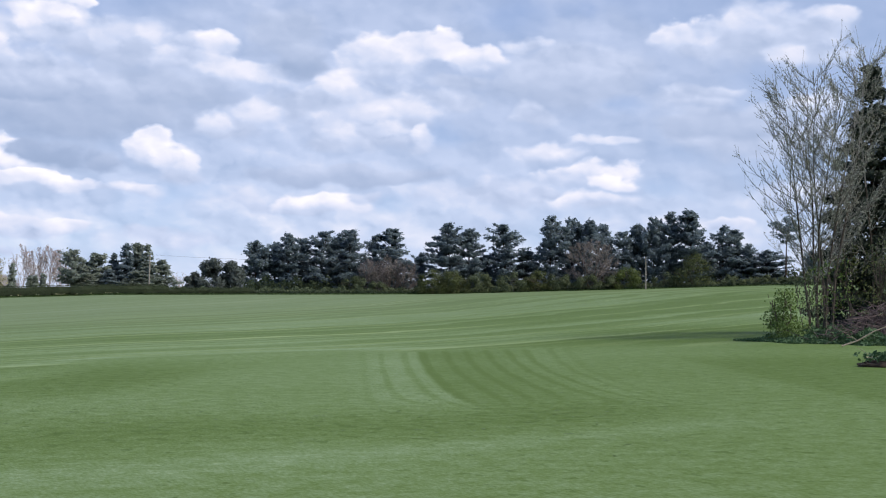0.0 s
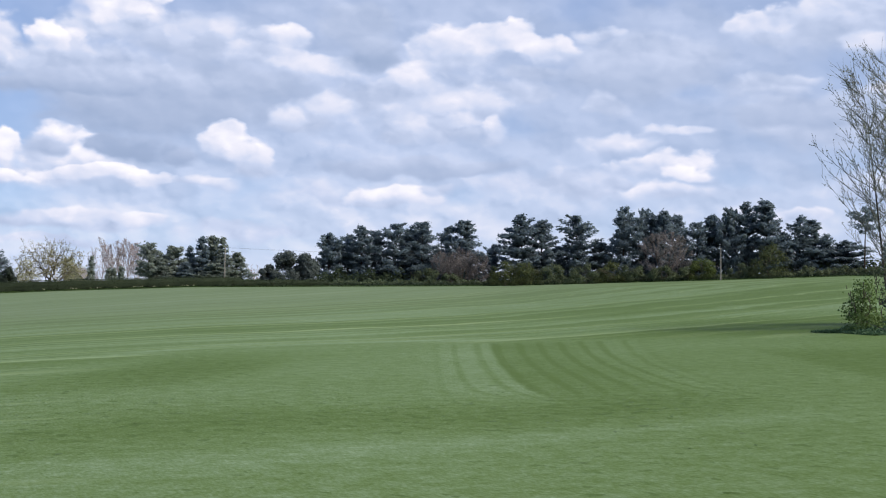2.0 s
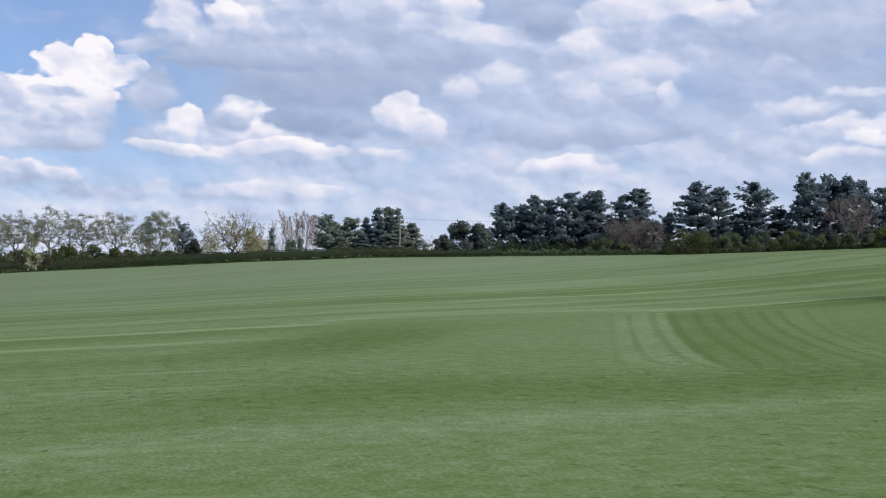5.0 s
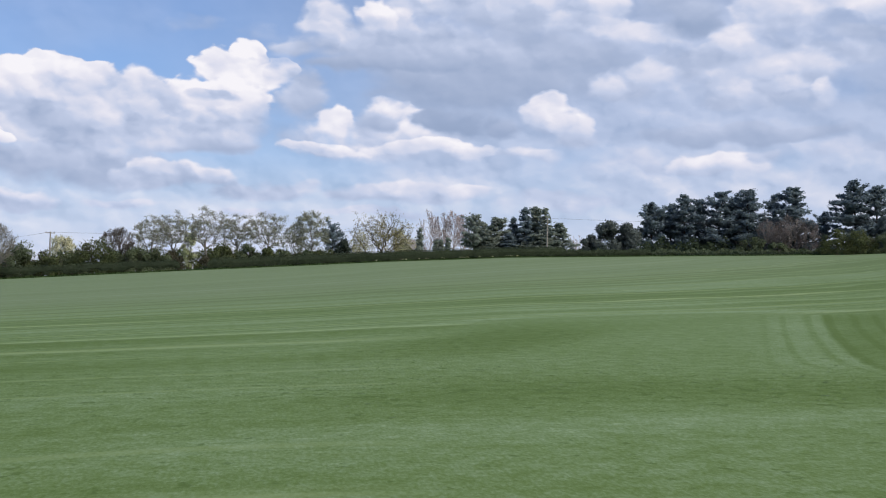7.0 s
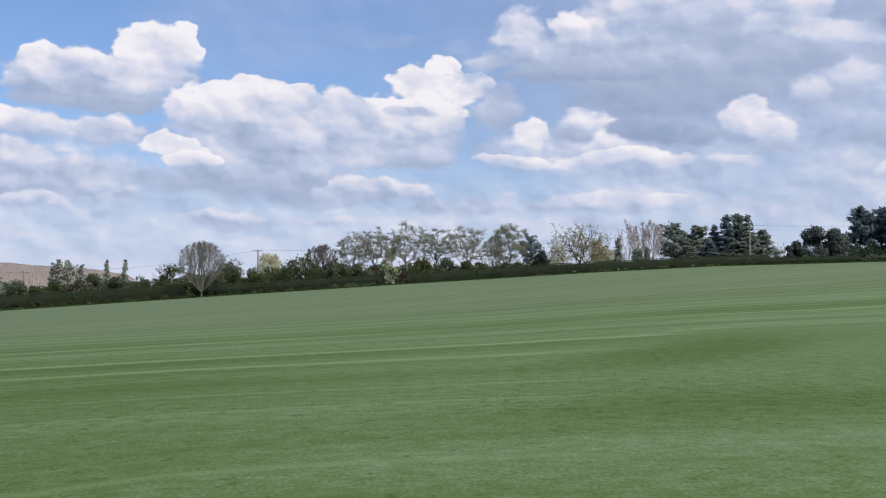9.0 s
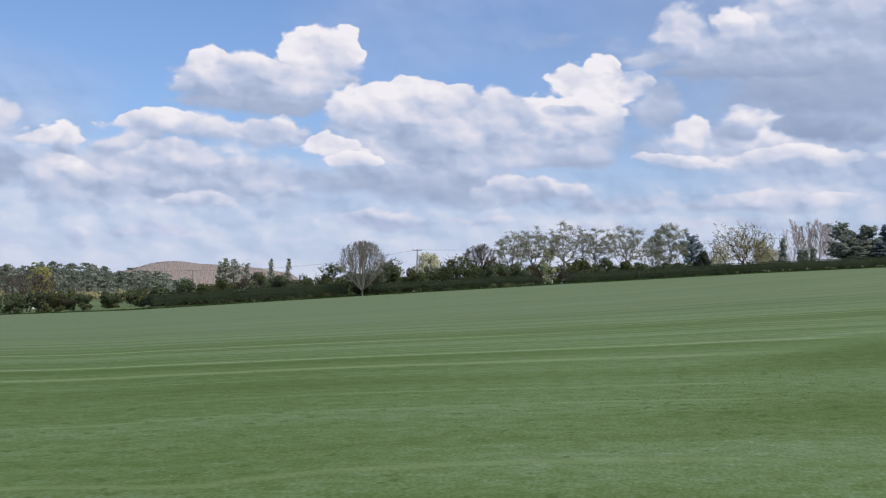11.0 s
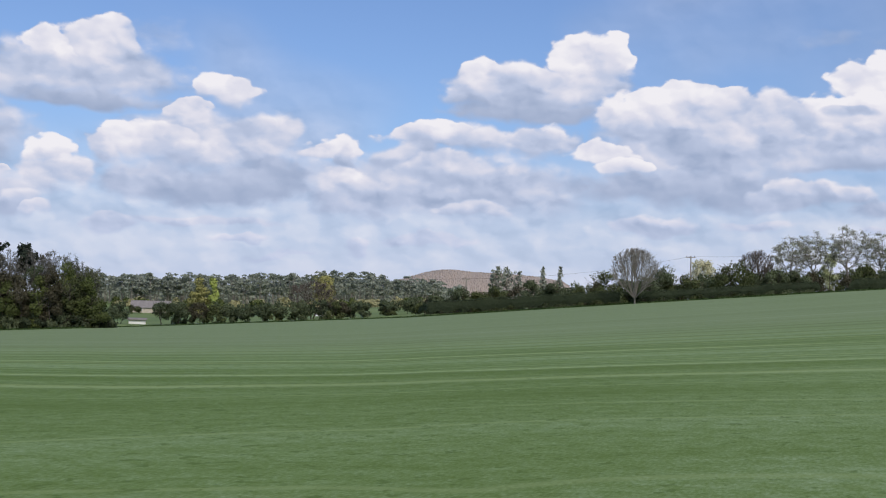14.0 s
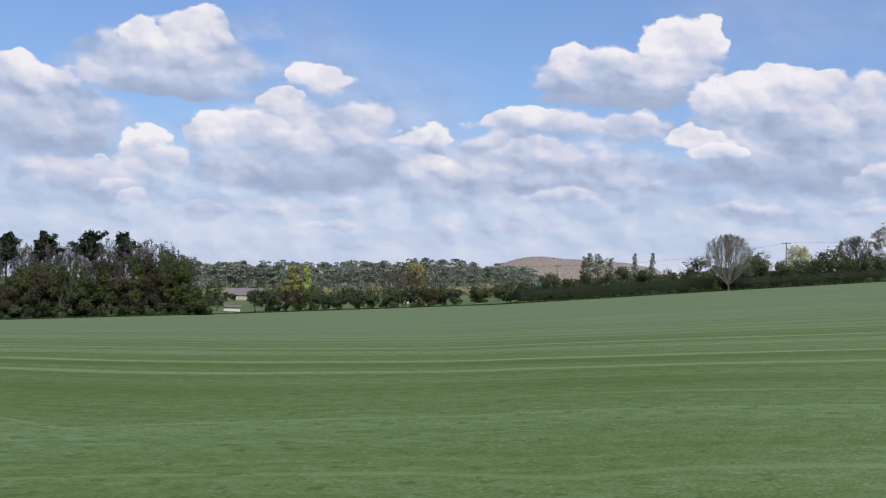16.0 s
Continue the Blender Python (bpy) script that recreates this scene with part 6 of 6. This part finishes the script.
for i, (a, r, h, w, leaf, count, size, label) in enumerate([
        (-14.75, 63.5, 2.6, 1.9, LEAF_FRESH, 1500, 0.11, "fresh green elder bush at the thicket's edge"),
        (-15.6, 66, 3.6, 2.2, LEAF_DARK, 330, 0.11, "thin leafy sapling under bare trees"),
        (-16.6, 67, 4.4, 2.6, LEAF_FRESH, 240, 0.12, "thin leafy sapling under bare trees"),
        (-17.6, 68, 4.8, 2.8, LEAF_OLIVE, 380, 0.11, "thin leafy sapling under bare trees"),
        (-18.8, 70, 5.0, 3.0, LEAF_DARK, 800, 0.12, "dark holly bush below the spruce")]):
    leafy_tree("shrub", label, at(a, r, -0.05), h, w, 510 + i, leaf, BARK, size, count, 0.02, "shrubs of the thicket", "bush")


def brushwood(where, w, d, h, seed):
    """A heap of cut brown twigs."""
    rng = np.random.default_rng(seed)
    n = 900
    p = rng.normal(size=(n, 3)) * [w * 0.3, d * 0.3, 0]
    p[:, 2] = np.maximum(0.02, h * np.exp(-(p[:, 0] / w * 1.8) ** 2 - (p[:, 1] / d * 1.8) ** 2) * rng.uniform(0.1, 1, n))
    v = rng.normal(size=(n, 3)) * [0.6, 0.6, 0.28]
    ob = thing("brushwood_heap", "heap of purple-brown cut twigs in the thicket", "brushwood", where)
    tagged(part("twigwork", tubes(np.concatenate([p, np.full((n, 1), 0.018), p + v, np.full((n, 1), 0.006)], 1), 3), BRUSH, ob), kind="stuff")


brushwood(at(-18.75, 62.0, 0.1), 3.6, 2.4, 1.7, 520)
brushwood(at(-20.6, 63.0, 0.1), 4.0, 2.6, 2.0, 521)


def undergrowth():
    """Nettles and ivy spilling out of the thicket on to the turf."""
    rng = np.random.default_rng(31)
    n = 26000
    x = rng.uniform(14.2, 30.0, n)
    front = np.interp(x, [14.2, 15, 16, 19, 24, 30], [62.0, 60.5, 58.5, 55.8, 53.0, 49.0]) + 0.5 * np.sin(x * 2.3) + 0.3 * np.sin(x * 5.1)
    y = front + rng.uniform(0, 1, n) ** 1.3 * np.minimum(13, 0.5 + (x - 14.0) * 2.2)
    tall = np.minimum(1, (y - front) / 1.2 + 0.12) * np.minimum(1, (x - 14.4) / 4) * (0.42 + 0.2 * np.sin(x * 1.7 + y) + 0.15 * np.sin(x * 4.1 - y * 2.2))
    p = np.stack([x, y, ground_at(x, y) + np.clip(tall, 0.03, 1) * rng.uniform(0.1, 1, n)], -1)
    me = mesh_of("undergrowth", *cards(p, 0.13, rng, 0.3))
    me.materials.append(IVY)
    tagged(new("undergrowth", me), "low dark green nettles and ivy below the trees", "undergrowth", kind="stuff")


undergrowth()


def fallen_branch(points, r, label):
    ob = thing("fallen_branch", label, "branch", points[0])
    o = Vector(points[0])
    segs = [(*(Vector(a) - o), r * (1 - 0.15 * i), *(Vector(b) - o), r * (1 - 0.15 * (i + 1))) for i, (a, b) in enumerate(zip(points, points[1:]))]
    part("wood", tubes(np.array(segs), 7), STEM_BRANCH, ob)
    side = Vector(points[1]) - o
    part("side_twig", tubes(np.array([(*side, r * 0.4, *(side + Vector((-0.5, 0.2, 0.35))), r * 0.15)]), 5), STEM_BRANCH, ob)


fallen_branch([at(-17.1, 55.6, 0.10), at(-17.75, 55.8, 0.32), at(-18.4, 56.0, 0.70), at(-19.3, 56.2, 1.05), at(-20.2, 56.4, 1.2)], 0.036, "pale fallen branch leaning out of the undergrowth")
fallen_branch([at(-18.0, 46.0, 0.05), at(-18.35, 46.1, 0.09), at(-18.65, 46.1, 0.08)], 0.035, "short pale stick lying on the turf")


def mound(where, w, d, h, seed, label, mat):
    rng = np.random.default_rng(seed)
    bm = bmesh.new()
    bmesh.ops.create_icosphere(bm, subdivisions=4, radius=1.0)
    for v in bm.verts:
        k = 1 + 0.22 * noise.noise(v.co * 2.3 + Vector((seed, 0, 0))) + 0.12 * noise.noise(v.co * 7)
        v.co = Vector((v.co.x * w / 2, v.co.y * d / 2, max(v.co.z, -0.15) * h)) * k
    ob = thing("soil_mound", label, "soil", where)
    part("heap", bm, mat, ob)
    p = rng.normal(size=(500, 3)) * [w * 0.22, d * 0.22, 0.0] + [0, 0, 0.12]
    p[:, 2] += rng.uniform(0, 0.3, 500)
    tagged(part("weed_growth", cards(p, 0.09, rng), IVY, ob), kind="stuff")


mound(at(-19.05, 41.5, 0.0), 1.9, 1.2, 0.2, 540, "dark bare soil mound with green weeds", SOIL)


# ---- scattered clods in the turf ----
def clods():
    """Dark divots and bits of soil lying in the turf, thickest where the mower turned."""
    rng = np.random.default_rng(43)
    n = 320
    belt = rng.uniform(0, 1, n) < 0.8
    r = np.where(belt, rng.normal(22.5, 3.0, n), rng.uniform(13, 45, n))
    a = np.where(belt, rng.uniform(-11, 24, n), rng.uniform(-20, 70, n))
    keep = belt | (rng.uniform(0, 1, n) < 0.5)
    r, a = np.maximum(r[keep], 12), a[keep]
    n = len(r)
    x, y, z = -r * np.sin(np.radians(a)), r * np.cos(np.radians(a)), height(r, a)
    k = 7
    t = np.arange(k) * 2 * np.pi / k
    w, d = rng.gamma(2.0, 0.012, n) + 0.015, rng.gamma(2.0, 0.02, n) + 0.02
    jag = rng.uniform(0.6, 1.2, (n, k))
    px = x[:, None] + np.cos(t) * w[:, None] * jag
    py = y[:, None] + np.sin(t) * d[:, None] * jag
    rim = np.stack([px, py, ground_at(px, py) + 0.004], -1)
    top = np.stack([x, y, z + rng.uniform(0.004, 0.014, n)], -1)[:, None, :]
    verts = np.concatenate([rim, top], 1).reshape(-1, 3)
    base = np.arange(n)[:, None] * (k + 1)
    q = np.arange(k)
    faces = np.stack([base + q, base + (q + 1) % k, np.repeat(base + k, k, 1)], -1).reshape(-1, 3)
    me = mesh_of("turf_divots", verts, faces)
    me.materials.append(DIVOT)
    tagged(new("turf_divots", me), "scattered dark green divots and clods in the turf", "divots", kind="stuff")


DIVOT = foliage("torn_dark_turf", (0.050, 0.095, 0.012), (0.090, 0.140, 0.025), 0.0, 2.0)
clods()
